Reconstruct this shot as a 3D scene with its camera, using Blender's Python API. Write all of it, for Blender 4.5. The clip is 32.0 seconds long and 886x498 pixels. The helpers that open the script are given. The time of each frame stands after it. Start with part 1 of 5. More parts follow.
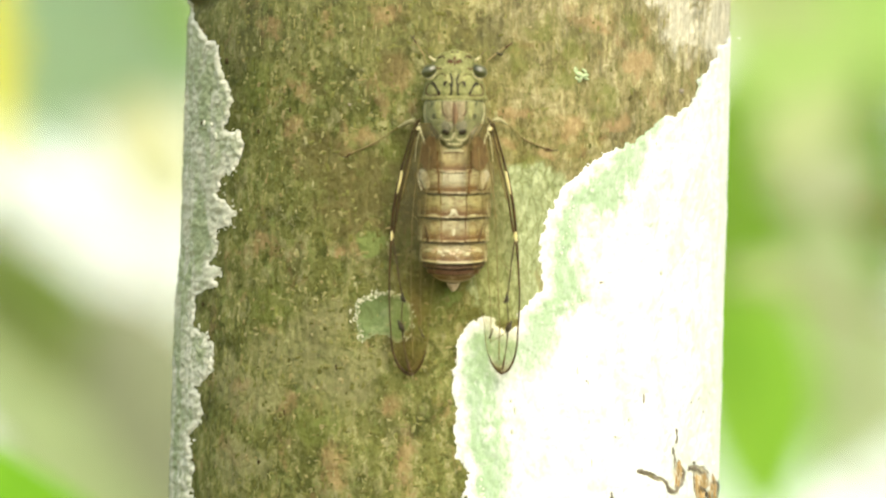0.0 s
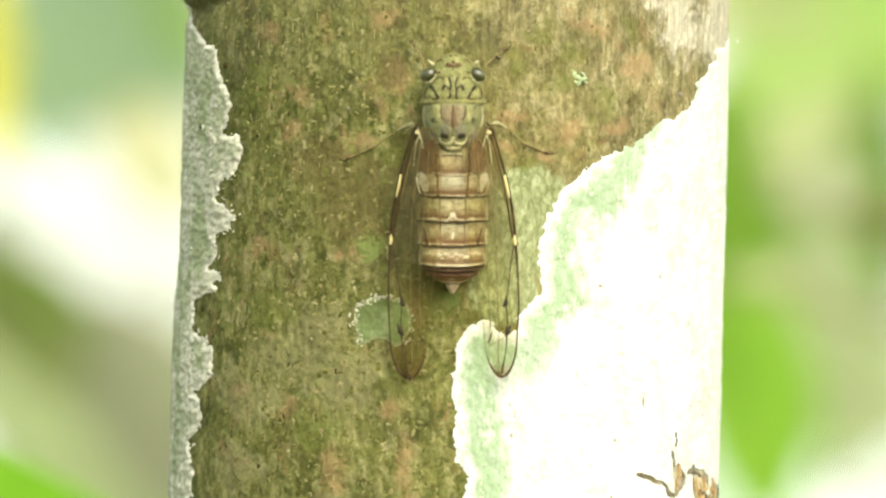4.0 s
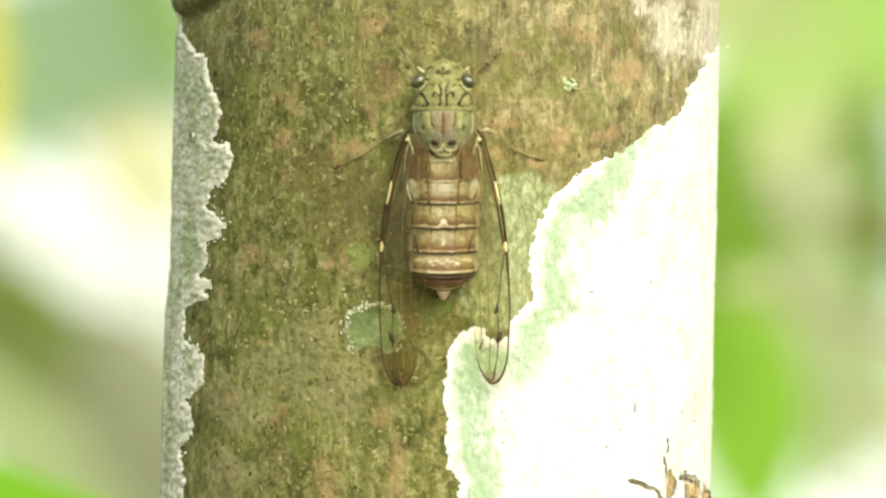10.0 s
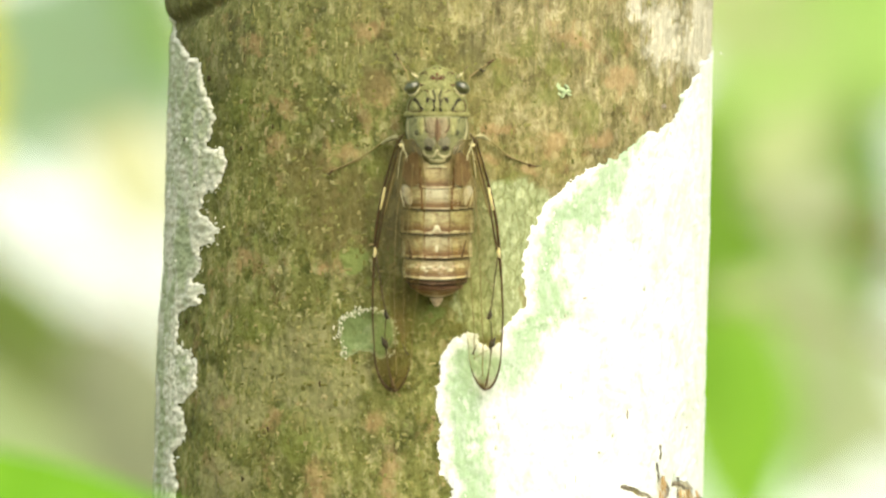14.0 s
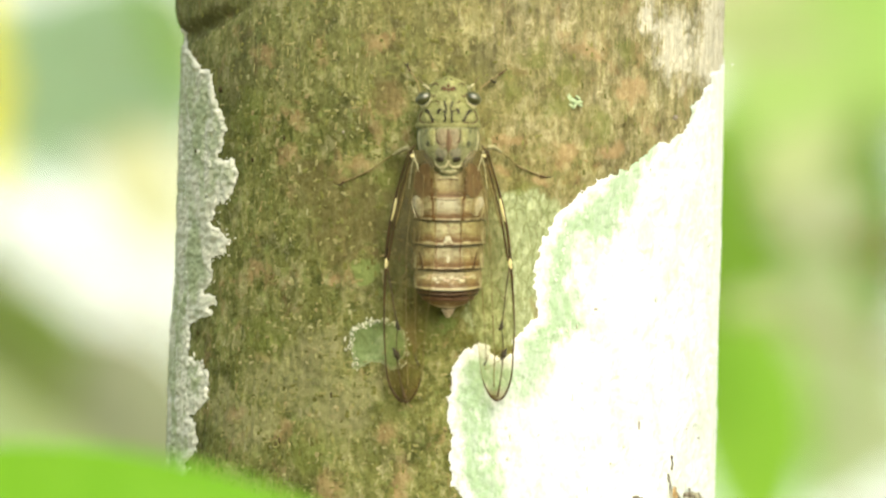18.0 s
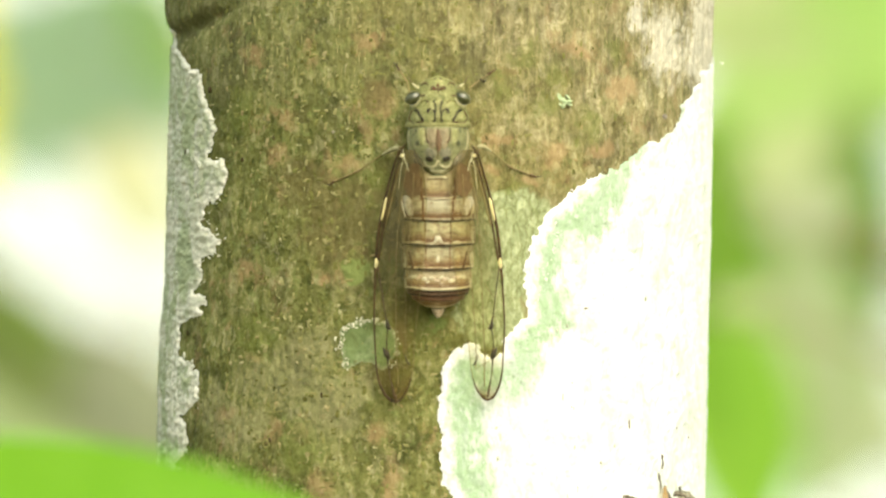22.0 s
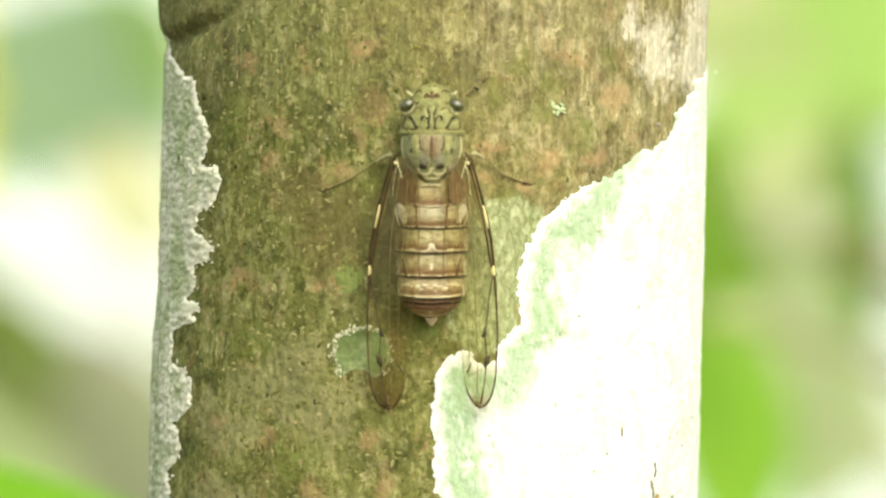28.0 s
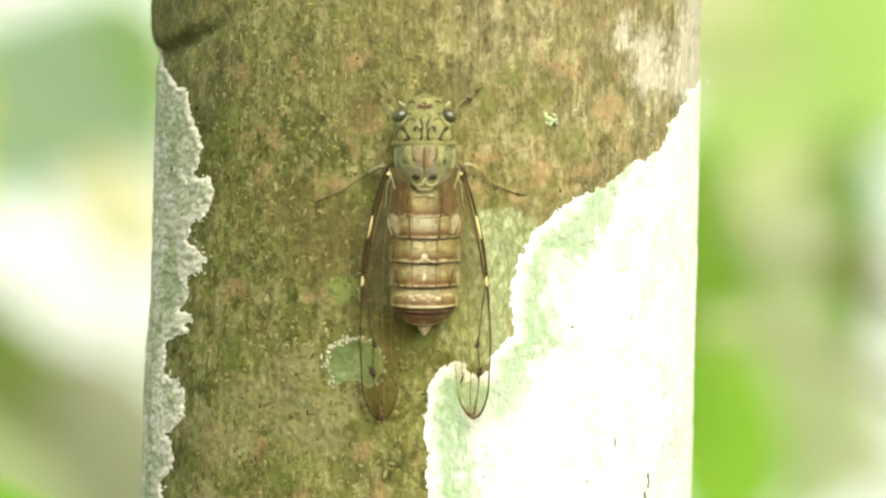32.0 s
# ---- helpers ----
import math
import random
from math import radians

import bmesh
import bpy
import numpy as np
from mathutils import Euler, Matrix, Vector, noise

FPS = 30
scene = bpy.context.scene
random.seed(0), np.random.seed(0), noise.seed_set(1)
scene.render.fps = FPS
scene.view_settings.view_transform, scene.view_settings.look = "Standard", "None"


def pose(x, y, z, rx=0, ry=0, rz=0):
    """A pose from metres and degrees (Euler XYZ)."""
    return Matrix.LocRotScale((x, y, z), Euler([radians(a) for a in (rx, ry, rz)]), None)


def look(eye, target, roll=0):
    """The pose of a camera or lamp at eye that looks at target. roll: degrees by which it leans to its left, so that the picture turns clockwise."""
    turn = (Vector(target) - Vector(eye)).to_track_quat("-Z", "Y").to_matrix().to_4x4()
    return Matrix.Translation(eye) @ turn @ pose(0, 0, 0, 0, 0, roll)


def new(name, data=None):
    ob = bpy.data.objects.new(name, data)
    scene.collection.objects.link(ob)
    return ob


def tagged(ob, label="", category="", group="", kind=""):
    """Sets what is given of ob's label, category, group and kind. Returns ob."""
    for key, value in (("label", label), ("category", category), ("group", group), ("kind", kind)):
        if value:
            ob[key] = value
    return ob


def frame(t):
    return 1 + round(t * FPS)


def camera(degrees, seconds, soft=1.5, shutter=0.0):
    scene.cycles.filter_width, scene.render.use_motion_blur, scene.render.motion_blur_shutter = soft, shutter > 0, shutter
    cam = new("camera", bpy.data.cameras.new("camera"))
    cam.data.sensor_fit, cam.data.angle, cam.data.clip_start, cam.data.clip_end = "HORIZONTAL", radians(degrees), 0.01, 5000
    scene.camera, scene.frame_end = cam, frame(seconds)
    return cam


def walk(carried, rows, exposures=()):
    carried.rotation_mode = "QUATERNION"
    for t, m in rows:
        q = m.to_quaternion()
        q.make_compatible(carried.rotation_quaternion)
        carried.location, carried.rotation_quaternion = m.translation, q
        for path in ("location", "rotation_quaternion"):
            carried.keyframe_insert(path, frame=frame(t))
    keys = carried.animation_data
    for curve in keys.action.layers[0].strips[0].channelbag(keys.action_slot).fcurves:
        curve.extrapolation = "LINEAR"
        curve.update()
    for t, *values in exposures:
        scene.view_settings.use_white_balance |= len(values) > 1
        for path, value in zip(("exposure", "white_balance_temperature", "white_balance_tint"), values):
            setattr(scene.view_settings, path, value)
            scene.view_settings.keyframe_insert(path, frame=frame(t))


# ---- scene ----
U = 0.000085          # one plan unit in metres; the plan is a flat grid against the trunk's front, its middle at 784, 441
D = 1.2               # from the lens to the trunk's front
R = 0.0420            # the trunk's radius

# ---- camera ----
cam = camera(2 * math.degrees(math.atan(784 * U / D)), 32.0, soft=2.2)
cam.data.dof.use_dof = True
cam.data.dof.focus_distance = D + 0.012
cam.data.dof.aperture_fstop = 18.0


def sway(a, b, roll):
    """The hand's sway: the view slips by a units across and b units down, and leans by roll degrees."""
    eye = Vector((0.3 * a * U, -D, -0.3 * b * U))
    return look(eye, eye + Vector((-1.3 * a * U, D, 1.3 * b * U)), roll)


walk(cam, [(t, sway(a, b, roll)) for t, a, b, roll in (
(0, 7.4, -18.9, 0.38), (0.5, 4.8, -29.7, 0.33), (1, 1.5, -38.9, 0.33), (1.5, 4.9, -39.1, 0.28), (2, 6.4, -32.7, 0.28),
(2.5, 1.3, -22.2, 0.36), (4.5, -3.5, -8.8, 0.17), (5, -17.2, -2.1, 0.12), (5.5, -21.1, 2.6, 0.11), (6, -28.5, 2.4, 0.17),
(6.5, -31.7, 4.3, 0.12), (7, -25.0, 7.1, 0.05), (7.5, -12.5, 3.6, -0.02), (8, -9.6, 4.4, 0.03), (8.5, -2.5, 0.0, -0.04),
(9, 0.0, 0.0, 0.00), (9.5, -5.3, 1.4, 0.01), (10, -10.4, 0.0, -0.01), (10.5, -10.6, 6.2, 0.02), (11, -12.0, 14.1, 0.09),
(11.5, -6.1, 16.3, 0.07), (12, -3.2, 17.9, 0.08), (12.5, 0.0, 14.9, 0.04), (13, -5.3, 4.4, 0.14), (13.5, -4.5, 9.4, 0.13),
(14, -22.3, 10.1, 0.18), (14.5, -26.3, 12.7, 0.22), (16.5, -11.3, 15.9, 0.21), (17, -1.0, 15.9, 0.17), (17.5, -0.3, 22.8, 0.10),
(18, -2.1, 29.6, 0.14), (18.5, 7.9, 33.9, 0.10), (19, -2.6, 31.5, 0.10), (19.5, -18.4, 23.4, 0.04), (20, -20.0, 27.6, -0.02),
(20.5, -23.0, 35.5, 0.04), (21, -16.9, 37.3, 0.00), (21.5, -10.7, 35.4, -0.04), (22, -19.9, 28.9, 0.00), (22.5, -13.1, 27.8, -0.05),
(23, -6.1, 28.9, 0.01), (23.5, -1.8, 29.7, -0.07), (24, -0.9, 27.8, -0.11), (24.5, -2.6, 25.1, -0.04), (26.5, -14.9, 35.4, 0.19),
(27, -17.8, 40.3, 0.18), (27.5, -25.4, 39.1, 0.19), (28, -31.6, 42.0, 0.17), (28.5, -33.0, 46.6, 0.15), (29, -39.0, 49.5, 0.16),
(29.5, -39.2, 51.0, 0.20), (30, -42.1, 46.1, 0.16), (30.5, -41.0, 45.1, 0.16), (31, -39.5, 47.7, 0.19), (31.5, -43.7, 55.4, 0.15),
(32, -44.1, 61.1, 0.13))],
    exposures=[(0, 1.15, 6900, 3.0), (32, 1.15, 6900, 3.0)])

# ---- light ----
SUN_UP, SUN_TURN = 44, 25       # the sun's height, and its turn to the right of the lens's back, in degrees
world = bpy.data.worlds.new("world")
scene.world = world
world.use_nodes = True
wn = world.node_tree
sky = wn.nodes.new("ShaderNodeTexSky")
sky.sky_type, sky.sun_disc = "NISHITA", False
sky.dust_density, sky.ozone_density = 4.0, 0.6
sky.sun_elevation, sky.sun_rotation = radians(SUN_UP), radians(180 - SUN_TURN)
wn.nodes["Background"].inputs["Strength"].default_value = 0.15
wn.links.new(sky.outputs["Color"], wn.nodes["Background"].inputs["Color"])
sun = new("sun", bpy.data.lights.new("sun", "SUN"))
sun.data.energy, sun.data.angle, sun.data.color = 1.31, radians(56), (1.0, 0.97, 0.86)
sun_way = Vector((math.sin(radians(SUN_TURN)) * math.cos(radians(SUN_UP)),
                  -math.cos(radians(SUN_TURN)) * math.cos(radians(SUN_UP)), math.sin(radians(SUN_UP))))
sun.matrix_world = look(sun_way * 5, (0, 0, 0))


# ---- materials ----
class Nodes:
    """A small writer of node materials."""

    def __init__(self, name):
        self.mat = bpy.data.materials.new(name)
        self.mat.use_nodes = True
        self.tree = self.mat.node_tree
        self.shader = self.tree.nodes["Principled BSDF"]
        self.out = self.tree.nodes["Material Output"]

    def put(self, kind, **inputs):
        node = self.tree.nodes.new(kind)
        for key, value in inputs.items():
            self.set(node, key.replace("_", " "), value)
        return node

    def set(self, node, key, value):
        socket = node.inputs[int(key)] if key.isdigit() else node.inputs[key]
        if isinstance(value, bpy.types.NodeSocket):
            self.tree.links.new(value, socket)
        else:
            socket.default_value = value

    def coords(self, kind="Object", scale=(1, 1, 1), shift=(0, 0, 0)):
        tc = self.put("ShaderNodeTexCoord")
        mp = self.put("ShaderNodeMapping", Vector=tc.outputs[kind], Scale=scale, Location=shift)
        return mp.outputs["Vector"]

    def noise(self, vector, scale, detail=4.0, rough=0.6, distort=0.0):
        n = self.put("ShaderNodeTexNoise", Vector=vector, Scale=scale, Detail=detail, Roughness=rough, Distortion=distort)
        return n.outputs["Fac"]

    def ramp(self, value, stops, ease="LINEAR"):
        r = self.put("ShaderNodeValToRGB", Fac=value)
        cr = r.color_ramp
        cr.interpolation = ease
        while len(cr.elements) < len(stops):
            cr.elements.new(0.5)
        for e, (p, c) in zip(cr.elements, stops):
            e.position = p
            e.color = (c, c, c, 1) if isinstance(c, (int, float)) else (*c, 1)
        return r.outputs["Color"]

    def mix(self, fac, a, b, blend="MIX"):
        m = self.tree.nodes.new("ShaderNodeMix")
        m.data_type, m.blend_type = "RGBA", blend
        for socket, value in ((m.inputs["Factor"], fac), (m.inputs[6], a), (m.inputs[7], b)):
            if isinstance(value, bpy.types.NodeSocket):
                self.tree.links.new(value, socket)
            elif isinstance(value, (int, float)):
                socket.default_value = value
            else:
                socket.default_value = (*value, 1)
        return m.outputs[2]

    def math(self, op, a, b=0.0):
        m = self.tree.nodes.new("ShaderNodeMath")
        m.operation = op
        for socket, value in zip(m.inputs, (a, b)):
            if isinstance(value, bpy.types.NodeSocket):
                self.tree.links.new(value, socket)
            else:
                socket.default_value = value
        return m.outputs[0]

    def attr(self, name):
        a = self.put("ShaderNodeAttribute")
        a.attribute_name = name
        return a.outputs["Fac"]

    def finish(self, color, rough=0.7, bump=None, depth=0.0002, strength=0.6, sheen=0.15, **more):
        s = self.shader
        self.set(s, "Base Color", color if isinstance(color, bpy.types.NodeSocket) else (*color, 1))
        self.set(s, "Roughness", rough)
        self.set(s, "Specular IOR Level", sheen)
        for key, value in more.items():
            self.set(s, key.replace("_", " "), value)
        if bump is not None:
            b = self.put("ShaderNodeBump", Height=bump, Distance=depth, Strength=strength)
            self.set(s, "Normal", b.outputs["Normal"])
        return self.mat


def bark_material():
    n = Nodes("bark")
    v = n.coords(scale=(1, 1, 0.72))
    broad = n.noise(n.coords(), 60, 3, 0.55)
    region = n.noise(n.coords(scale=(1, 1, 0.8), shift=(7, 2, 1)), 150, 4, 0.62, 0.6)
    mid = n.noise(v, 500, 5, 0.62, 0.4)
    patch = n.noise(n.coords(scale=(1, 1, 0.75), shift=(2, 5, 8)), 230, 5, 0.68, 0.5)
    grain = n.noise(n.coords(scale=(1, 1, 0.65)), 1400, 4, 0.65, 0.2)
    fleck = n.noise(n.coords(scale=(1, 1, 0.6)), 950, 4, 0.6, 0.4)
    # thin scales of bark, each of its own tone, large ones and small chips
    warp = n.put("ShaderNodeTexNoise", Vector=n.coords(), Scale=900, Detail=3.0).outputs["Color"]
    bent = n.mix(0.0018, n.coords(scale=(1, 1, 0.52)), warp, "ADD")
    plate = n.put("ShaderNodeTexVoronoi", Vector=bent, Scale=560)
    chip = n.put("ShaderNodeTexVoronoi", Vector=bent, Scale=1500)
    plate_tone = n.put("ShaderNodeSeparateXYZ", Vector=plate.outputs["Color"]).outputs["X"]
    chip_tone = n.put("ShaderNodeSeparateXYZ", Vector=chip.outputs["Color"]).outputs["Y"]
    tone = n.math("ADD", n.math("MULTIPLY", mid, 0.65), n.math("ADD", n.math("MULTIPLY", plate_tone, 0.20), n.math("MULTIPLY", chip_tone, 0.15)))
    col = n.ramp(tone, [(0.32, (0.057, 0.065, 0.015)), (0.44, (0.103, 0.111, 0.028)), (0.55, (0.153, 0.155, 0.049)), (0.70, (0.244, 0.235, 0.106))])
    tan = n.ramp(tone, [(0.32, (0.076, 0.068, 0.017)), (0.45, (0.130, 0.118, 0.035)), (0.56, (0.174, 0.157, 0.052)), (0.70, (0.260, 0.244, 0.100))])
    sand = n.ramp(tone, [(0.32, (0.104, 0.092, 0.034)), (0.45, (0.180, 0.160, 0.072)), (0.56, (0.246, 0.217, 0.108)), (0.70, (0.380, 0.343, 0.205))])
    # the drier side of the stem is tan, the damp side olive with algae
    place = n.put("ShaderNodeSeparateXYZ", Vector=n.coords())
    side, high = place.outputs["X"], place.outputs["Z"]
    drift = n.math("ADD", n.math("ADD", n.math("MULTIPLY", side, 24.0), n.math("MULTIPLY", high, 7.0)), n.math("ADD", n.math("MULTIPLY", broad, 1.2), n.math("MULTIPLY", patch, 0.9)))
    drift = n.math("MULTIPLY", drift, 0.4)
    fibre = n.noise(n.coords(scale=(1, 1, 0.1)), 1500, 5, 0.7)
    strand = n.ramp(fibre, [(0.32, 0.55), (0.5, 1.0), (0.68, 1.5)])
    sand = n.mix(0.35, sand, strand, "MULTIPLY")
    col = n.mix(n.ramp(drift, [(0.37, 0.0), (0.53, 1.0)]), col, tan)
    col = n.mix(n.ramp(drift, [(0.51, 0.0), (0.67, 0.9)]), col, sand)
    damp = n.ramp(drift, [(0.44, 1.0), (0.62, 0.4)])
    col = n.mix(n.math("MULTIPLY", damp, n.ramp(patch, [(0.53, 0.0), (0.60, 0.75)])), col, (0.109, 0.115, 0.030))
    col = n.mix(n.ramp(patch, [(0.36, 0.5), (0.43, 0.0)]), col, (0.224, 0.148, 0.070))
    # broad mossy and pale stretches
    col = n.mix(0.8, col, n.ramp(region, [(0.34, 0.55), (0.46, 0.92), (0.55, 1.05), (0.66, 1.36)]), "MULTIPLY")
    col = n.mix(n.ramp(region, [(0.58, 0.0), (0.70, 0.25)]), col, (0.202, 0.198, 0.105))
    algae = n.noise(n.coords(shift=(3, 1, 2)), 520, 4, 0.65)
    col = n.mix(n.math("MULTIPLY", damp, n.ramp(algae, [(0.56, 0.0), (0.66, 0.55)])), col, (0.157, 0.189, 0.057))
    # long upright fibres show on the upper stem
    fringe = n.ramp(n.math("ADD", n.math("MULTIPLY", high, 20.0), n.math("MULTIPLY", n.math("SUBTRACT", patch, 0.5), 0.7)), [(0.42, 0.0), (0.64, 1.0)])
    col = n.mix(n.math("MULTIPLY", fringe, 0.14), col, (0.202, 0.189, 0.105))
    col = n.mix(n.math("MULTIPLY", fringe, 0.4), col, strand, "MULTIPLY")
    col = n.mix(n.ramp(fleck, [(0.60, 0.0), (0.72, 0.4)]), col, (0.358, 0.326, 0.199))
    col = n.mix(n.ramp(fleck, [(0.28, 0.45), (0.37, 0.0)]), col, (0.063, 0.056, 0.018))
    # stains that have a shape of their own: salmon crust, grey-green film, dull algae; the bronze tone also paints the
    # insect's shade
    tear = n.math("MULTIPLY", n.math("SUBTRACT", n.noise(n.coords(scale=(1, 1, 0.45)), 800, 5, 0.75), 0.5), 2.2)
    for name, shade, most in (("salmon", (0.320, 0.205, 0.105), 0.47), ("bronze_shade", (0.112, 0.094, 0.033), 0.68), ("straw", (0.262, 0.248, 0.122), 0.42), ("film", (0.270, 0.312, 0.160), 0.85), ("algae", (0.165, 0.205, 0.060), 0.9), ("damp", (0.125, 0.150, 0.030), 0.45), ("moss", (0.062, 0.058, 0.016), 0.7), ("chalk", (0.600, 0.580, 0.480), 0.60)):
        spread = n.math("ADD", n.attr(name), n.math("MULTIPLY", tear, n.math("MINIMUM", n.math("MULTIPLY", n.attr(name), 2.0), 1.0)))
        col = n.mix(n.ramp(spread, [(0.12, 0.0), (0.85, most)]), col, shade)
        if name == "film":
            # the film is crazed by fine upright cracks
            craze = n.put("ShaderNodeTexVoronoi", Vector=n.mix(0.0012, n.coords(scale=(1, 1, 0.4)), n.put("ShaderNodeTexNoise", Vector=n.coords(), Scale=700).outputs["Color"], "ADD"), Scale=900)
            craze.feature = "DISTANCE_TO_EDGE"
            gap = n.math("MULTIPLY", n.ramp(craze.outputs["Distance"], [(0.03, 1.0), (0.16, 0.0)]), n.ramp(spread, [(0.3, 0.0), (0.7, 0.62)]))
            gap = n.math("MULTIPLY", gap, n.ramp(patch, [(0.42, 0.35), (0.55, 1.0)]))
            col = n.mix(gap, col, (0.110, 0.125, 0.035))
            col = n.mix(n.math("MULTIPLY", n.ramp(fleck, [(0.50, 0.0), (0.62, 0.6)]), n.ramp(spread, [(0.3, 0.0), (0.7, 1.0)])), col, (0.42, 0.46, 0.27))
    col = n.mix(n.math("MULTIPLY", n.attr("chalk"), 0.4), col, strand, "MULTIPLY")
    col = n.mix(0.22, col, n.ramp(grain, [(0.3, 0.60), (0.7, 1.35)]), "MULTIPLY")
    height = n.math("ADD", n.math("ADD", n.math("MULTIPLY", mid, 0.9), n.math("MULTIPLY", grain, 0.3)), n.math("ADD", n.math("MULTIPLY", fleck, 0.5), n.math("MULTIPLY", n.math("ADD", plate_tone, chip_tone), 0.16)))
    return n.finish(col, 0.85, height, 0.0008, 0.6)


def lichen_material(name, body, rim, core, rim_end, core_start, shade, speck=0.5, streaks=0.0):
    """Zones from the growing edge inwards, by the attribute that holds the way in from the edge, in plan units / 400."""
    n = Nodes(name)
    deep = n.attr("inward")
    fuzz = n.noise(n.coords(), 480, 5, 0.7)
    fine = n.noise(n.coords(scale=(1, 1, 0.5)), 1700, 4, 0.7)
    mott = n.noise(n.coords(scale=(1, 1, 0.6), shift=(5, 3, 1)), 300, 6, 0.72, 0.5)
    cloudy = n.noise(n.coords(shift=(8, 2, 6)), 110, 4, 0.6, 0.4)
    edge = n.math("ADD", deep, n.math("MULTIPLY", n.math("SUBTRACT", fuzz, 0.5), rim_end * 3.6))
    wide = n.math("ADD", deep, n.math("MULTIPLY", n.math("SUBTRACT", n.noise(n.coords(scale=(1, 1, 0.6)), 160, 6, 0.72), 0.5), 0.75))
    col = n.mix(n.ramp(wide, [(core_start * 0.8, 0.0), (core_start * 1.25, 1.0)]), body, core)
    col = n.mix(n.ramp(cloudy, [(0.36, speck * 0.7), (0.50, 0.0)]), col, shade)
    col = n.mix(n.ramp(mott, [(0.38, speck), (0.50, 0.0)]), col, shade)
    col = n.mix(n.ramp(mott, [(0.56, 0.0), (0.66, speck * 0.6)]), col, rim)
    col = n.mix(n.ramp(edge, [(rim_end * 0.3, 0.0), (rim_end * 1.9, 1.0)]), rim, col)
    col = n.mix(0.6, col, n.ramp(fine, [(0.3, 0.84), (0.62, 1.05)]), "MULTIPLY")
    if streaks:
        # the crust is drawn out into pale upright streaks where the stem turns away
        side = n.put("ShaderNodeSeparateXYZ", Vector=n.coords()).outputs["X"]
        turn = n.ramp(n.math("MULTIPLY", side, -20.0), [(0.70, 0.0), (0.80, 1.0)])
        lines = n.ramp(n.noise(n.coords(scale=(1, 1, 0.07)), 1500, 4, 0.65), [(0.50, 0.0), (0.64, streaks)])
        col = n.mix(n.math("MULTIPLY", turn, lines), col, rim)
        scraps = n.noise(n.coords(scale=(1, 1, 0.8), shift=(4, 4, 2)), 520, 6, 0.7, 0.8)
        low = n.ramp(n.math("MULTIPLY", n.put("ShaderNodeSeparateXYZ", Vector=n.coords()).outputs["Z"], -10.0), [(0.0, 0.05), (0.14, 1.0)])
        col = n.mix(n.math("MULTIPLY", low, n.ramp(scraps, [(0.52, 0.0), (0.60, 0.85)])), col, rim)
        col = n.mix(n.math("MULTIPLY", low, n.ramp(scraps, [(0.37, 0.7), (0.45, 0.0)])), col, shade)
        green = n.ramp(n.noise(n.coords(scale=(1, 1, 0.6), shift=(1, 2, 9)), 170, 3, 0.6), [(0.46, 0.0), (0.58, 0.85)])
        col = n.mix(n.math("MULTIPLY", green, n.ramp(edge, [(0.03, 0.0), (0.10, 1.0)])), col, shade)
    return n.finish(col, 0.9, n.math("ADD", fuzz, fine), 0.0003, 0.45)


def plain_material(name, a, b, scale, rough=0.5, depth=0.00005, stretch=(1, 1, 1), **more):
    """Two tones, mottled at two scales, with a fine relief."""
    n = Nodes(name)
    big = n.noise(n.coords(scale=stretch), scale, 4, 0.6)
    small = n.noise(n.coords(scale=stretch), scale * 6, 3, 0.6)
    col = n.mix(n.ramp(big, [(0.35, 0.0), (0.65, 1.0)]), a, b)
    col = n.mix(0.4, col, n.ramp(small, [(0.3, 0.75), (0.7, 1.2)]), "MULTIPLY")
    return n.finish(col, rough, small, depth, 0.5, **more)


def horn_material(name, dark, mid, light, scale=700, rough=0.5, stretch=(1, 1, 1), sheen=0.25):
    """Insect shell: three tones in blotches, fine punctures and a faint sheen."""
    n = Nodes(name)
    big = n.noise(n.coords(scale=stretch), scale, 5, 0.68, 0.4)
    small = n.noise(n.coords(scale=stretch, shift=(3, 1, 4)), scale * 3.5, 4, 0.65)
    col = n.ramp(big, [(0.33, dark), (0.46, mid), (0.56, mid), (0.68, light)])
    col = n.mix(n.ramp(small, [(0.34, 0.65), (0.43, 0.0)]), col, tuple(c * 0.35 for c in mid))
    col = n.mix(n.ramp(small, [(0.57, 0.0), (0.68, 0.45)]), col, light)
    height = n.math("ADD", big, n.math("MULTIPLY", small, 0.7))
    return n.finish(col, rough, height, 0.0004, 0.7, sheen)


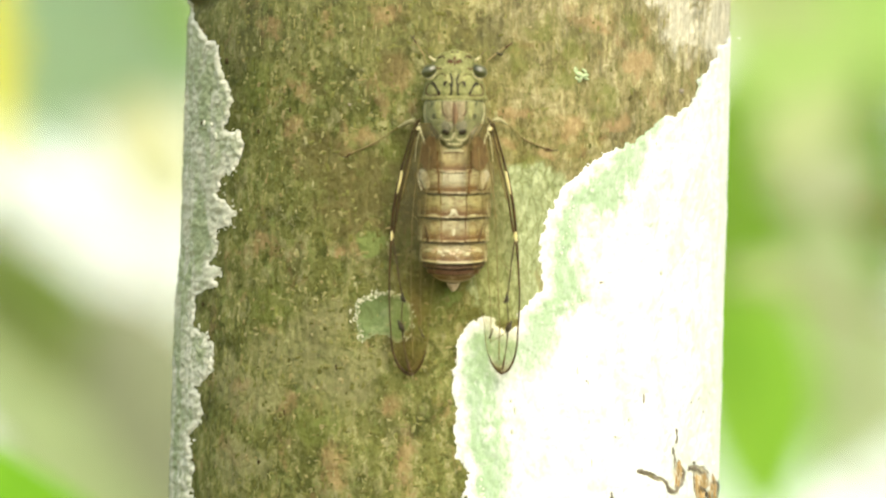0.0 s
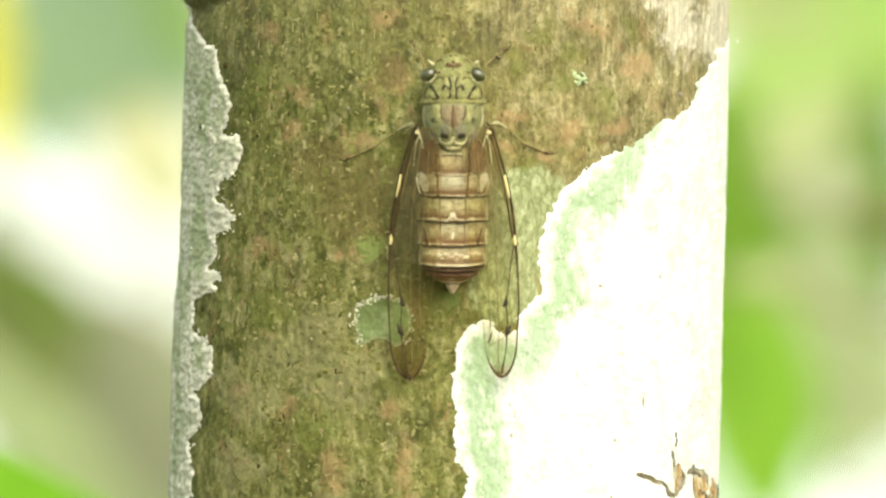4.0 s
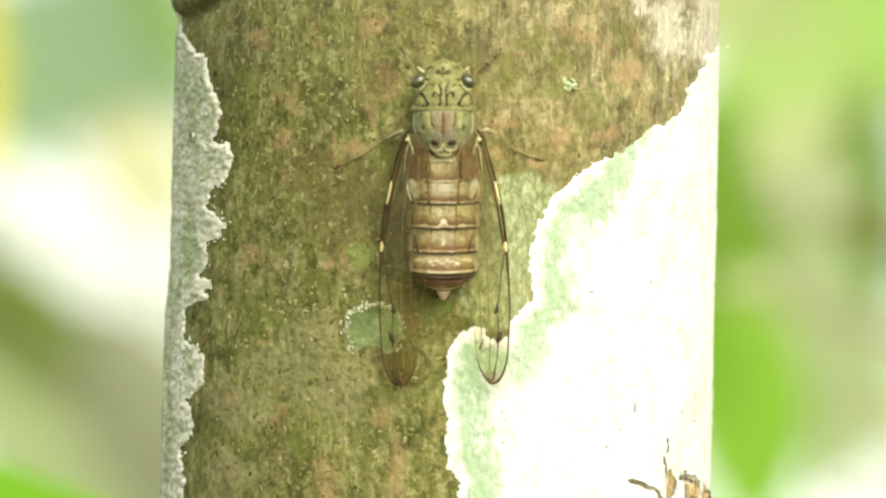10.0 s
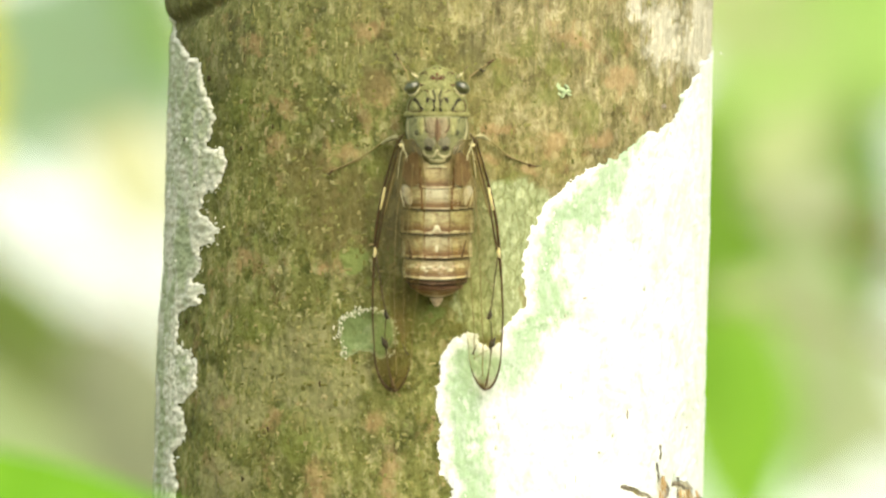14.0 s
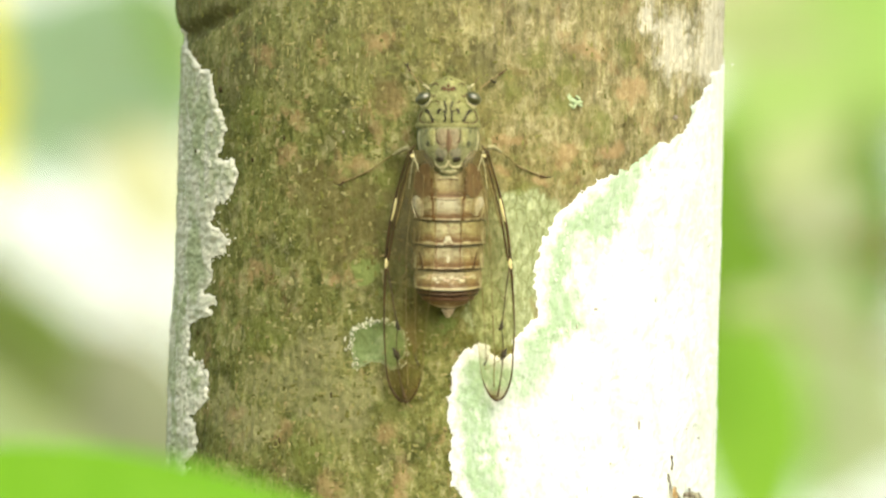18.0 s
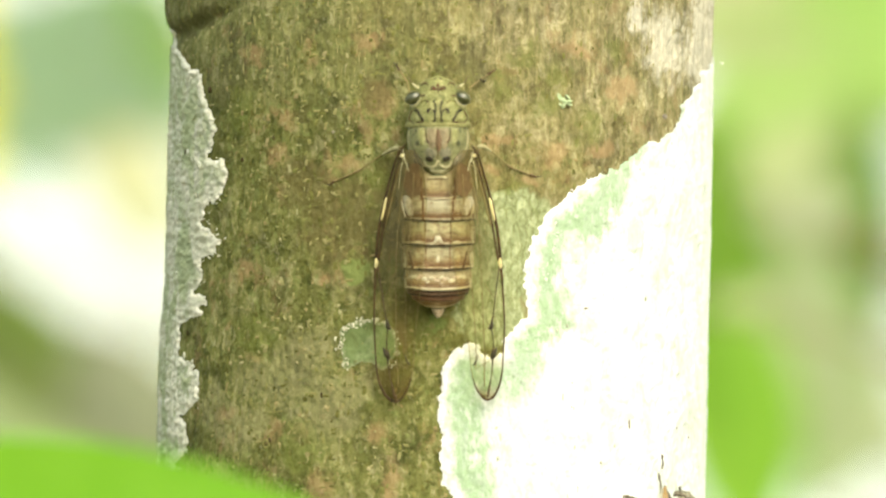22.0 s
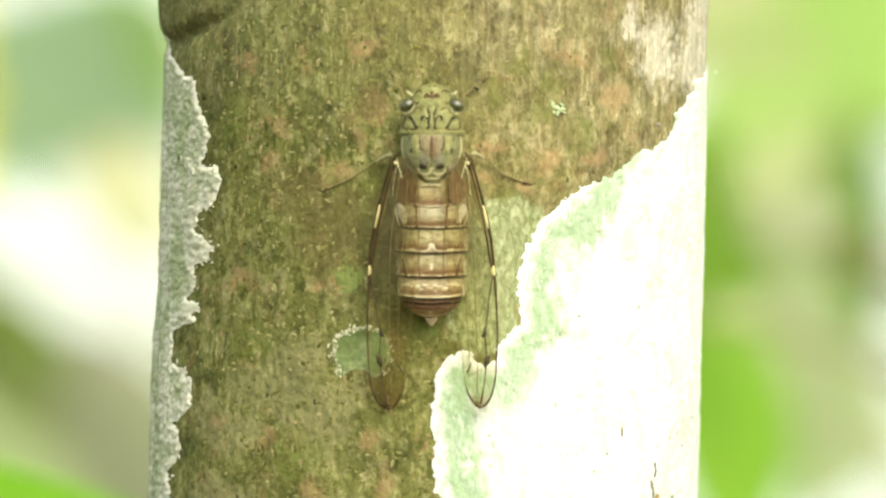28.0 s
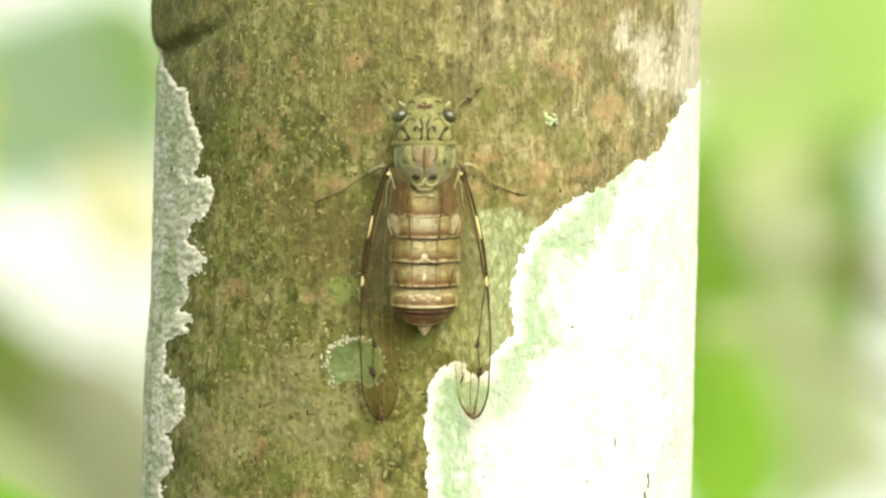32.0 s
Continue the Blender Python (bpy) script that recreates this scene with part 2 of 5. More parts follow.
def tergite_material(name, fore, mid, band, hem):
    """An abdominal plate: pale fore part, darker band, bright hem and a dark line at its rear edge, streaked crosswise."""
    n = Nodes(name)
    z = n.attr("along")
    mott = n.noise(n.coords(scale=(0.6, 1, 1)), 900, 5, 0.7, 0.4)
    streak = n.noise(n.coords(scale=(0.28, 1, 1), shift=(2, 7, 1)), 1700, 4, 0.65)
    z2 = n.math("ADD", z, n.math("MULTIPLY", n.math("SUBTRACT", mott, 0.5), 0.20))
    dark = tuple(c * 0.18 for c in band)
    col = n.ramp(z2, [(0.00, dark), (0.055, dark), (0.085, hem), (0.12, hem), (0.17, band), (0.27, band), (0.42, mid), (0.60, fore)])
    col = n.mix(n.ramp(mott, [(0.38, 0.6), (0.50, 0.0)]), col, band)
    col = n.mix(n.ramp(streak, [(0.58, 0.0), (0.70, 0.5)]), col, hem)
    col = n.mix(n.ramp(streak, [(0.32, 0.6), (0.42, 0.0)]), col, tuple(c * 0.6 for c in band))
    grain = n.noise(n.coords(scale=(1, 1, 0.22), shift=(4, 1, 6)), 1100, 4, 0.65)
    col = n.mix(0.55, col, n.ramp(grain, [(0.34, 0.55), (0.5, 1.0), (0.66, 1.4)]), "MULTIPLY")
    return n.finish(col, 0.5, n.math("ADD", mott, streak), 0.0004, 0.7, 0.25)


def membrane_material(name, tint, cover):
    n = Nodes(name)
    clear = n.put("ShaderNodeBsdfTransparent", Color=(*tint, 1))
    gloss = n.put("ShaderNodeBsdfGlossy", Color=(0.9, 0.84, 0.66, 1), Roughness=0.3)
    film = n.put("ShaderNodeBsdfDiffuse", Color=(0.17, 0.14, 0.05, 1))
    ripple = n.put("ShaderNodeBump", Height=n.noise(n.coords(), 900, 2), Distance=0.0001, Strength=0.4)
    n.set(gloss, "Normal", ripple.outputs["Normal"])
    # smoky tip colour, and the shade under the wing put into the tint
    brown = n.attr("smoke_shade")
    n.set(clear, "Color", n.mix(brown, tint, (0.36, 0.265, 0.105)))
    worn = n.math("MULTIPLY", n.ramp(n.noise(n.coords(), 500, 3), [(0.3, 0.5), (0.7, 1.4)]), n.math("ADD", n.math("MULTIPLY", brown, 0.4), cover))
    m1 = n.put("ShaderNodeMixShader", **{"0": worn, "1": clear.outputs[0], "2": film.outputs[0]})
    m2 = n.put("ShaderNodeMixShader", **{"0": 0.03, "1": m1.outputs[0], "2": gloss.outputs[0]})
    n.tree.links.new(m2.outputs[0], n.out.inputs["Surface"])
    return n.mat


def leaf_material(name, a, b, thin=0.45, scale=60):
    n = Nodes(name)
    mott = n.noise(n.coords(), scale, 4, 0.6)
    col = n.mix(n.ramp(mott, [(0.3, 0.0), (0.7, 1.0)]), a, b)
    glow = n.put("ShaderNodeBsdfTranslucent", Color=col)
    n.finish(col, 0.45, n.noise(n.coords(), scale * 8, 3), 0.0005, 0.4)
    m = n.put("ShaderNodeMixShader", **{"0": thin, "1": n.shader.outputs[0], "2": glow.outputs[0]})
    n.tree.links.new(m.outputs[0], n.out.inputs["Surface"])
    return n.mat


BARK = bark_material()
LICHEN_WHITE = lichen_material("white_lichen", (0.285, 0.395, 0.240), (0.70, 0.71, 0.68), (0.630, 0.650, 0.620), 0.040, 0.21, (0.420, 0.490, 0.400), 0.65)
LICHEN_GREY = lichen_material("grey_lichen", (0.45, 0.455, 0.350), (0.68, 0.665, 0.56), (0.50, 0.495, 0.405), 0.018, 0.10, (0.275, 0.320, 0.180), 0.7, 0.8)
LICHEN_SPOT = lichen_material("green_lichen", (0.155, 0.205, 0.080), (0.290, 0.315, 0.175), (0.150, 0.20, 0.076), 0.012, 0.5, (0.085, 0.110, 0.034), 0.8)
CLUMP = plain_material("lichen_clump", (0.56, 0.56, 0.46), (0.38, 0.40, 0.30), 900, 0.9, 0.0002)
CRACK = plain_material("grey_crack", (0.26, 0.24, 0.19), (0.36, 0.33, 0.26), 1500, 0.95)
PIT = plain_material("bark_pit", (0.03, 0.024, 0.010), (0.06, 0.045, 0.018), 1500, 0.95)
SPLINTER = plain_material("splintered_bark", (0.30, 0.19, 0.075), (0.48, 0.36, 0.18), 700, 0.85, 0.0003, (1, 1, 0.3))
HEAD = horn_material("head_green", (0.090, 0.092, 0.028), (0.180, 0.185, 0.062), (0.310, 0.300, 0.125), 700)
COLLAR = horn_material("collar_green", (0.120, 0.122, 0.040), (0.215, 0.212, 0.078), (0.340, 0.330, 0.145), 700)
NOTUM = horn_material("notum_olive", (0.080, 0.082, 0.030), (0.165, 0.168, 0.070), (0.320, 0.305, 0.160), 480)
SLATE = horn_material("slate_field", (0.085, 0.080, 0.045), (0.160, 0.150, 0.090), (0.260, 0.245, 0.165), 520)
RUST = horn_material("rust_stripe", (0.100, 0.078, 0.038), (0.190, 0.155, 0.080), (0.310, 0.272, 0.158), 500)
DUSK = plain_material("dusky_mark", (0.050, 0.052, 0.024), (0.085, 0.085, 0.040), 900, 0.5)
ORANGE = horn_material("rust_centre", (0.075, 0.042, 0.016), (0.135, 0.085, 0.038), (0.270, 0.215, 0.110), 600)
BLACK = plain_material("black_mark", (0.020, 0.017, 0.009), (0.042, 0.034, 0.016), 900, 0.4)
UMBER = plain_material("umber_mark", (0.050, 0.026, 0.012), (0.085, 0.046, 0.020), 900, 0.45)
CREAM = horn_material("cream_ridge", (0.260, 0.230, 0.115), (0.430, 0.400, 0.220), (0.600, 0.570, 0.370), 900)
EYE = plain_material("grey_eye", (0.034, 0.038, 0.011), (0.060, 0.064, 0.022), 1200, 0.3, 0.000004, sheen=0.5, Coat_Weight=0.7, Coat_IOR=1.5, Coat_Roughness=0.12)
OCELLUS = plain_material("red_ocellus", (0.085, 0.040, 0.022), (0.13, 0.060, 0.035), 1500, 0.15)
FEMUR = plain_material("pale_green_leg", (0.125, 0.108, 0.038), (0.200, 0.170, 0.068), 700, 0.8)
JOINT = plain_material("pale_joint", (0.230, 0.215, 0.105), (0.330, 0.310, 0.165), 900, 0.7)
SHANK = plain_material("brown_leg", (0.140, 0.108, 0.044), (0.215, 0.165, 0.075), 700, 0.7)
VEIN = plain_material("dark_vein", (0.035, 0.022, 0.010), (0.075, 0.045, 0.018), 800, 0.4)
FINE_VEIN = plain_material("olive_vein", (0.12, 0.10, 0.035), (0.17, 0.13, 0.05), 800, 0.45)
PALE_VEIN = plain_material("cream_vein", (0.60, 0.52, 0.22), (0.68, 0.60, 0.32), 800, 0.4)
FLANK = horn_material("white_flank", (0.260, 0.220, 0.125), (0.430, 0.400, 0.260), (0.600, 0.570, 0.420), 700)
TERG_SIDE = horn_material("pale_flank", (0.185, 0.150, 0.075), (0.285, 0.240, 0.125), (0.400, 0.345, 0.200), 700)
FLAP = horn_material("white_flap", (0.330, 0.285, 0.160), (0.500, 0.450, 0.280), (0.660, 0.610, 0.430), 900)
SPLIT = plain_material("old_split", (0.150, 0.130, 0.095), (0.240, 0.210, 0.155), 1200, 0.95)
BASAL = horn_material("brown_wing_base", (0.064, 0.038, 0.013), (0.105, 0.066, 0.024), (0.190, 0.145, 0.058), 420, 0.5, (1, 1, 0.5), 0.15)
TERG_BROWN = tergite_material("brown_tergite", (0.245, 0.205, 0.092), (0.200, 0.155, 0.062), (0.105, 0.060, 0.020), (0.46, 0.40, 0.25))
TERG_TAN = tergite_material("tan_tergite", (0.285, 0.255, 0.140), (0.230, 0.180, 0.080), (0.120, 0.062, 0.018), (0.42, 0.36, 0.21))
TERG_GREY = tergite_material("grey_tergite", (0.310, 0.285, 0.175), (0.240, 0.200, 0.110), (0.115, 0.062, 0.018), (0.45, 0.40, 0.26))
TERG_GOLD = tergite_material("golden_tergite", (0.275, 0.252, 0.125), (0.215, 0.175, 0.078), (0.125, 0.070, 0.024), (0.44, 0.39, 0.24))
TIP = horn_material("pale_tip", (0.30, 0.21, 0.13), (0.47, 0.37, 0.25), (0.62, 0.52, 0.39), 700)
SEPIA = plain_material("sepia_line", (0.085, 0.040, 0.014), (0.140, 0.070, 0.026), 900, 0.5)
TERG_PALE = tergite_material("pale_tergite", (0.32, 0.27, 0.15), (0.24, 0.18, 0.085), (0.140, 0.085, 0.034), (0.56, 0.49, 0.34))
TERG_UMBER = tergite_material("umber_tergite", (0.130, 0.074, 0.036), (0.110, 0.058, 0.028), (0.066, 0.032, 0.015), (0.150, 0.090, 0.050))
TERG_RED = horn_material("dark_red_tergite", (0.065, 0.030, 0.016), (0.120, 0.060, 0.030), (0.230, 0.150, 0.085), 700, 0.5, (0.4, 1, 1))
TERG_END = tergite_material("ochre_tergite", (0.28, 0.20, 0.10), (0.35, 0.27, 0.14), (0.18, 0.11, 0.045), (0.46, 0.37, 0.21))
MEMBRANE = membrane_material("wing_membrane", (0.94, 0.92, 0.80), 0.012)
LEAF_NEAR = leaf_material("fresh_green_leaf", (0.135, 0.345, 0.012), (0.175, 0.395, 0.025))
def flake_material():
    n = Nodes("bark_flake")
    pick = n.put("ShaderNodeNewGeometry").outputs["Random Per Island"]
    col = n.ramp(pick, [(0.0, (0.077, 0.078, 0.019)), (0.25, (0.116, 0.115, 0.028)), (0.5, (0.155, 0.155, 0.043)), (0.7, (0.194, 0.180, 0.068)), (0.85, (0.232, 0.221, 0.094)), (0.93, (0.232, 0.180, 0.077)), (1.0, (0.279, 0.270, 0.137))])
    grain = n.noise(n.coords(scale=(1, 1, 0.3)), 2200, 3, 0.6)
    col = n.mix(0.5, col, n.ramp(grain, [(0.3, 0.7), (0.7, 1.25)]), "MULTIPLY")
    return n.finish(col, 0.85, grain, 0.0002, 0.6)


FLAKE = flake_material()


# ---- building tools ----
def mesh(name, verts, faces, smooth=True):
    me = bpy.data.meshes.new(name)
    me.from_pydata([tuple(v) for v in verts], [], faces)
    if smooth:
        me.polygons.foreach_set("use_smooth", [True] * len(me.polygons))
    me.update()
    return me


def part(name, me, material, parent, label=""):
    """Links a mesh as one object under a thing or a part."""
    ob = new(name, me)
    if material and not me.materials:
        me.materials.append(material)
    ob.parent = parent
    if label:
        ob["label"] = label
    return ob


def thing(name, at, label, category, group="", kind=""):
    ob = new(name)
    ob.location = at
    ob.empty_display_size = 0.01
    return tagged(ob, label, category, group, kind)


def smooth_line(points, n):
    """n points on a smooth line through the given ones."""
    p = np.array(points, float)
    k = len(p)
    q = np.vstack([2 * p[0] - p[1], p, 2 * p[-1] - p[-2]])
    out = []
    for s in np.linspace(0, k - 1, n):
        i = min(int(s), k - 2)
        f = s - i
        a, b, c, d = q[i], q[i + 1], q[i + 2], q[i + 3]
        out.append(0.5 * (2 * b + (c - a) * f + (2 * a - 5 * b + 4 * c - d) * f * f + (3 * b - a - 3 * c + d) * f ** 3))
    return np.array(out)


def tube(points, radii, seg=8, n=0, flat=1.0):
    """A round bar along points, with its radius at each point; n resamples it smoothly."""
    p = np.array(points, float)
    r = np.full(len(p), radii, float) if isinstance(radii, (int, float)) else np.array(radii, float)
    if n:
        both = smooth_line(np.column_stack([p, r]), n)
        p, r = both[:, :3], both[:, 3]
    verts, faces = [], []
    for i in range(len(p)):
        t = Vector(p[min(i + 1, len(p) - 1)] - p[max(i - 1, 0)]).normalized()
        side = t.cross(Vector((0, 1, 0)))
        side = side.normalized() if side.length > 1e-4 else Vector((1, 0, 0))
        up = side.cross(t)
        for j in range(seg):
            w = 2 * math.pi * j / seg
            verts.append(Vector(p[i]) + (side * math.cos(w) + up * math.sin(w) * flat) * r[i])
    for i in range(len(p) - 1):
        for j in range(seg):
            k = (j + 1) % seg
            faces.append((i * seg + j, i * seg + k, (i + 1) * seg + k, (i + 1) * seg + j))
    faces.append(tuple(range(seg))[::-1])
    faces.append(tuple(range((len(p) - 1) * seg, len(p) * seg)))
    return verts, faces


def blob(center, radii, seg=14, rings=9, rough=0.0, seed=0):
    rng = random.Random(seed)
    verts, faces = [], []
    for i in range(rings + 1):
        th = math.pi * i / rings
        for j in range(seg):
            ph = 2 * math.pi * j / seg
            k = 1 + rough * (rng.random() - 0.5)
            verts.append((center[0] + radii[0] * k * math.sin(th) * math.cos(ph),
                          center[1] + radii[1] * k * math.sin(th) * math.sin(ph), center[2] + radii[2] * k * math.cos(th)))
    for i in range(rings):
        for j in range(seg):
            k = (j + 1) % seg
            faces.append((i * seg + j, i * seg + k, (i + 1) * seg + k, (i + 1) * seg + j))
    return verts, faces


def lattice(x, y, seed):
    """Smooth value noise, -1 to 1, on numpy arrays."""
    xi, yi = np.floor(x).astype(np.int64), np.floor(y).astype(np.int64)
    fx, fy = x - xi, y - yi
    fx, fy = fx * fx * (3 - 2 * fx), fy * fy * (3 - 2 * fy)

    def at(i, j):
        h = (i * 374761393 + j * 668265263 + seed * 974634533) & 0xFFFFFFFF
        h = ((h ^ (h >> 13)) * 1274126177) & 0xFFFFFFFF
        return ((h ^ (h >> 16)) & 0xFFFF) / 32767.5 - 1

    top = at(xi, yi) * (1 - fx) + at(xi + 1, yi) * fx
    low = at(xi, yi + 1) * (1 - fx) + at(xi + 1, yi + 1) * fx
    return top * (1 - fy) + low * fy


def cloud(x, y, seed, octaves=4, gain=0.55):
    total, amp, norm = 0, 1.0, 0
    for o in range(octaves):
        total = total + amp * lattice(x * 2 ** o, y * 2 ** o, seed + o)
        norm, amp = norm + amp, amp * gain
    return total / norm


# ---- the trunk ----
LEAN = 0.0222         # the stem leans to the right by this much per metre of height
MID = 0.00097         # its axis at height 0, to the right of the plan's middle


def plan_of(x, y, z):
    """A place in plan units, drawn in perspective from the lens's resting place."""
    k = D / (D + y) / U
    return 784 + x * k, 441 - z * k


def stem(theta, z):
    """The stem's smooth surface: theta 0 faces the lens. Also the outward way."""
    flare = 1 + 0.10 * np.clip(-z - 0.25, 0, 2) ** 2 - 0.05 * np.clip(z, 0, 3)
    ra = R * flare
    x = MID + LEAN * z + ra * np.sin(theta)
    y = R - ra * np.cos(theta)
    return x, y, np.sin(theta), -np.cos(theta)


def relief(theta, z):
    """How far the bark stands out, in metres."""
    s = theta * R * 1000
    h = z * 1000
    out = 0.00020 * cloud(s / 9, h / 14, 3, 3)
    plates = 1 - np.abs(cloud(s / 1.4, h / 1.9, 11, 4, 0.6)) * 2
    out = out + 0.00014 * plates + 0.00010 * cloud(s / 0.9, h / 1.6, 23, 2)
    x, y, nx, ny = stem(theta, z)
    a, b = plan_of(x, y, z)
    # the old branch collar: a swelling with a crease below it
    front = np.cos(theta) > -0.3
    line = 36 - 0.5 * (np.maximum(a, 280) - 329)
    swell = np.exp(-(np.clip(a - 300, 0, None) / 70) ** 2 - (np.clip(-50 - b, 0, None) / 160) ** 2) / (1 + np.exp(np.clip((b - line + 18) / 15, -50, 50))) * front
    crease = np.exp(-((b - line - 2) / 15) ** 2 - ((a - 365) / 70) ** 2) * front
    furrow = cloud(a / 5.5, b / 60, 87, 2) * swell
    crust = np.clip(-np.sin(theta), 0, 1) ** 4 * front / (1 + np.exp(np.clip((535 - b) / 35, -50, 50)))
    return out + 0.0007 * crust + 0.0016 * swell + 0.0005 * furrow - 0.0009 * crease


def on_trunk(a, b, lift=0.0):
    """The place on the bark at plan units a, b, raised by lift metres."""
    X, Z = (a - 784) * U, (441 - b) * U
    t = 1.0
    for _ in range(6):
        cx = MID + LEAN * Z * t
        ra = R * (1 - 0.05 * max(Z * t, 0))
        A, B, C = X * X + D * D, -(X * cx + D * (D + R)), cx * cx + (D + R) ** 2 - ra * ra
        disc = B * B - A * C
        t = (-B - math.sqrt(max(disc, 0))) / A
    p = Vector((X * t, -D + D * t, Z * t))
    nrm = Vector((p.x - MID - LEAN * p.z, p.y - R, 0)).normalized()
    return p + nrm * lift, nrm


def sheet(theta, z, name, lift, cells=None):
    """A grid of the stem's surface, as a mesh, with the cells that keep holds."""
    T, Z = np.meshgrid(theta, z)
    x, y, nx, ny = stem(T, Z)
    x, y = x + nx * lift, y + ny * lift
    m, n = T.shape
    index = np.arange(m * n).reshape(m, n)
    quads = np.stack([index[:-1, :-1], index[:-1, 1:], index[1:, 1:], index[1:, :-1]], -1).reshape(-1, 4)
    verts = np.stack([x, y, Z], -1).reshape(-1, 3)
    if cells is not None:
        quads = quads[cells.reshape(-1)]
        used = np.unique(quads)
        remap = np.full(m * n, -1)
        remap[used] = np.arange(len(used))
        quads, verts = remap[quads], verts[used]
    else:
        used = np.arange(m * n)
    me = bpy.data.meshes.new(name)
    me.vertices.add(len(verts))
    me.vertices.foreach_set("co", verts.astype(np.float32).ravel())
    me.loops.add(quads.size)
    me.loops.foreach_set("vertex_index", quads.astype(np.int32).ravel())
    me.polygons.add(len(quads))
    me.polygons.foreach_set("loop_start", np.arange(0, quads.size, 4, dtype=np.int32))
    me.polygons.foreach_set("use_smooth", np.ones(len(quads), bool))
    me.update(calc_edges=True)
    me.validate()
    return me, used


GROUND = -1.25
trunk = thing("tree_trunk", (0, 0, GROUND), "upright tree trunk with olive and tan flaky bark", "tree trunk")
th = np.concatenate([np.linspace(-1.75, 1.75, 660), np.linspace(1.75, 2 * math.pi - 1.75, 42)[1:]])
zz = np.concatenate([np.linspace(GROUND - 0.05, -0.055, 90)[:-1], np.linspace(-0.055, 0.055, 470), np.linspace(0.055, 1.3, 90)[1:]])
TT, ZZ = np.meshgrid(th, zz)
rel = relief(TT, ZZ)
rel[:, -1] = rel[:, 0]
stem_mesh, _ = sheet(th, zz, "stem", rel)
sx, sy, _, _ = stem(TT, ZZ)
sa, sb = plan_of(sx, sy, ZZ)
sa, sb = sa + 22 * cloud(sa / 40, sb / 40, 61, 4, 0.65), sb + 26 * cloud(sa / 40, sb / 40, 71, 4, 0.65)
for name, spread, spots in (
        ("salmon", 1.0, [(700, 150, 40, 44), (515, 250, 32, 24), (525, 182, 26, 24), (690, 740, 34, 30), (708, 830, 24, 80), (588, 842, 36, 60), (470, 72, 22, 30), (455, 448, 26, 24),
                         (735, 570, 26, 40), (1120, 130, 44, 24), (1000, 245, 36, 28), (905, 215, 44, 24), (960, 280, 30, 24), (640, 265, 40, 22), (470, 600, 18, 16), (600, 470, 24, 18),
                         (505, 735, 22, 30), (880, 270, 30, 20), (1080, 235, 30, 22), (680, 50, 50, 18), (1040, 60, 40, 30), (430, 700, 26, 16)]),
        # brown bark tone, with the insect's shadow left of it and under the tail painted in
        ("bronze_shade", 1.3, [(625, 370, 110, 110), (560, 300, 80, 60), (725, 330, 60, 110), (740, 545, 44, 60), (700, 640, 40, 40), (690, 130, 40, 40)]),
        ("straw", 1.4, [(520, 640, 100, 70), (590, 690, 80, 90), (450, 720, 60, 50), (570, 585, 60, 40), (640, 660, 60, 36), (400, 690, 30, 60), (420, 840, 60, 50)]),
        ("film", 2.8, [(925, 365, 78, 72), (895, 450, 84, 110), (890, 530, 78, 62), (990, 560, 50, 40)]),
        ("algae", 2.4, [(651, 445, 22, 25), (716, 441, 9, 20), (790, 545, 20, 20)]),
        ("damp", 1.0, [(690, 290, 30, 30), (440, 180, 40, 60), (560, 760, 70, 60), (1040, 195, 20, 16), (985, 150, 40, 30), (480, 560, 60, 60), (760, 560, 34, 60), (950, 70, 44, 30), (1005, 110, 40, 34), (1060, 190, 36, 40), (905, 130, 26, 50), (1110, 60, 30, 40), (930, 300, 36, 20)]),
        ("moss", 1.5, [(338, 24, 26, 16), (368, 8, 34, 15), (402, -8, 38, 14), (352, 42, 20, 14), (700, 60, 20, 12), (560, 175, 16, 16)]),
        ("chalk", 1.0, [(1200, 50, 50, 90), (1268, 40, 52, 140), (1280, -30, 50, 90), (1150, 0, 26, 50), (1195, 850, 40, 60), (1240, 872, 40, 50)])):
    value = np.zeros(TT.shape)
    patchy = cloud(sa / 17, sb / 22, 53, 3, 0.7)
    for ca, cb, ra, rb in spots:
        q = np.sqrt(((sa - ca) / ra) ** 2 + ((sb - cb) / rb) ** 2)
        value = np.maximum(value, np.clip(1.1 * spread * (1 - q) * (1.2 + 1.1 * patchy), 0, 1) * (np.cos(TT) > 0))
    layer = stem_mesh.attributes.new(name, "FLOAT", "POINT")
    layer.data.foreach_set("value", value.astype(np.float32).ravel())
stem_part = part("stem", stem_mesh, BARK, trunk)
stem_part.location = (0, 0, -GROUND)
cap = mesh("cut_top", [(MID + LEAN * 1.3 + 0.033 * math.sin(w), R + 0.033 * math.cos(w), 1.3 - GROUND) for w in np.linspace(0, 2 * math.pi, 40)[:-1]],
           [tuple(range(39))[::-1]], False)
part("cut_top", cap, SPLINTER, trunk)


def way_in(inside, cell, cells):
    """How far each cell of a grid lies inside the mask's edge."""
    d = np.where(inside, 1e4, 0.0).astype(np.float32)
    for _ in range(cells):
        for step, back, length in ((np.s_[1:, :], np.s_[:-1, :], 1), (np.s_[:, 1:], np.s_[:, :-1], 1), (np.s_[1:, 1:], np.s_[:-1, :-1], 1.414), (np.s_[1:, :-1], np.s_[:-1, 1:], 1.414)):
            np.minimum(d[step], d[back] + length * cell, out=d[step])
            np.minimum(d[back], d[step] + length * cell, out=d[back])
    return np.minimum(d, cell * cells)


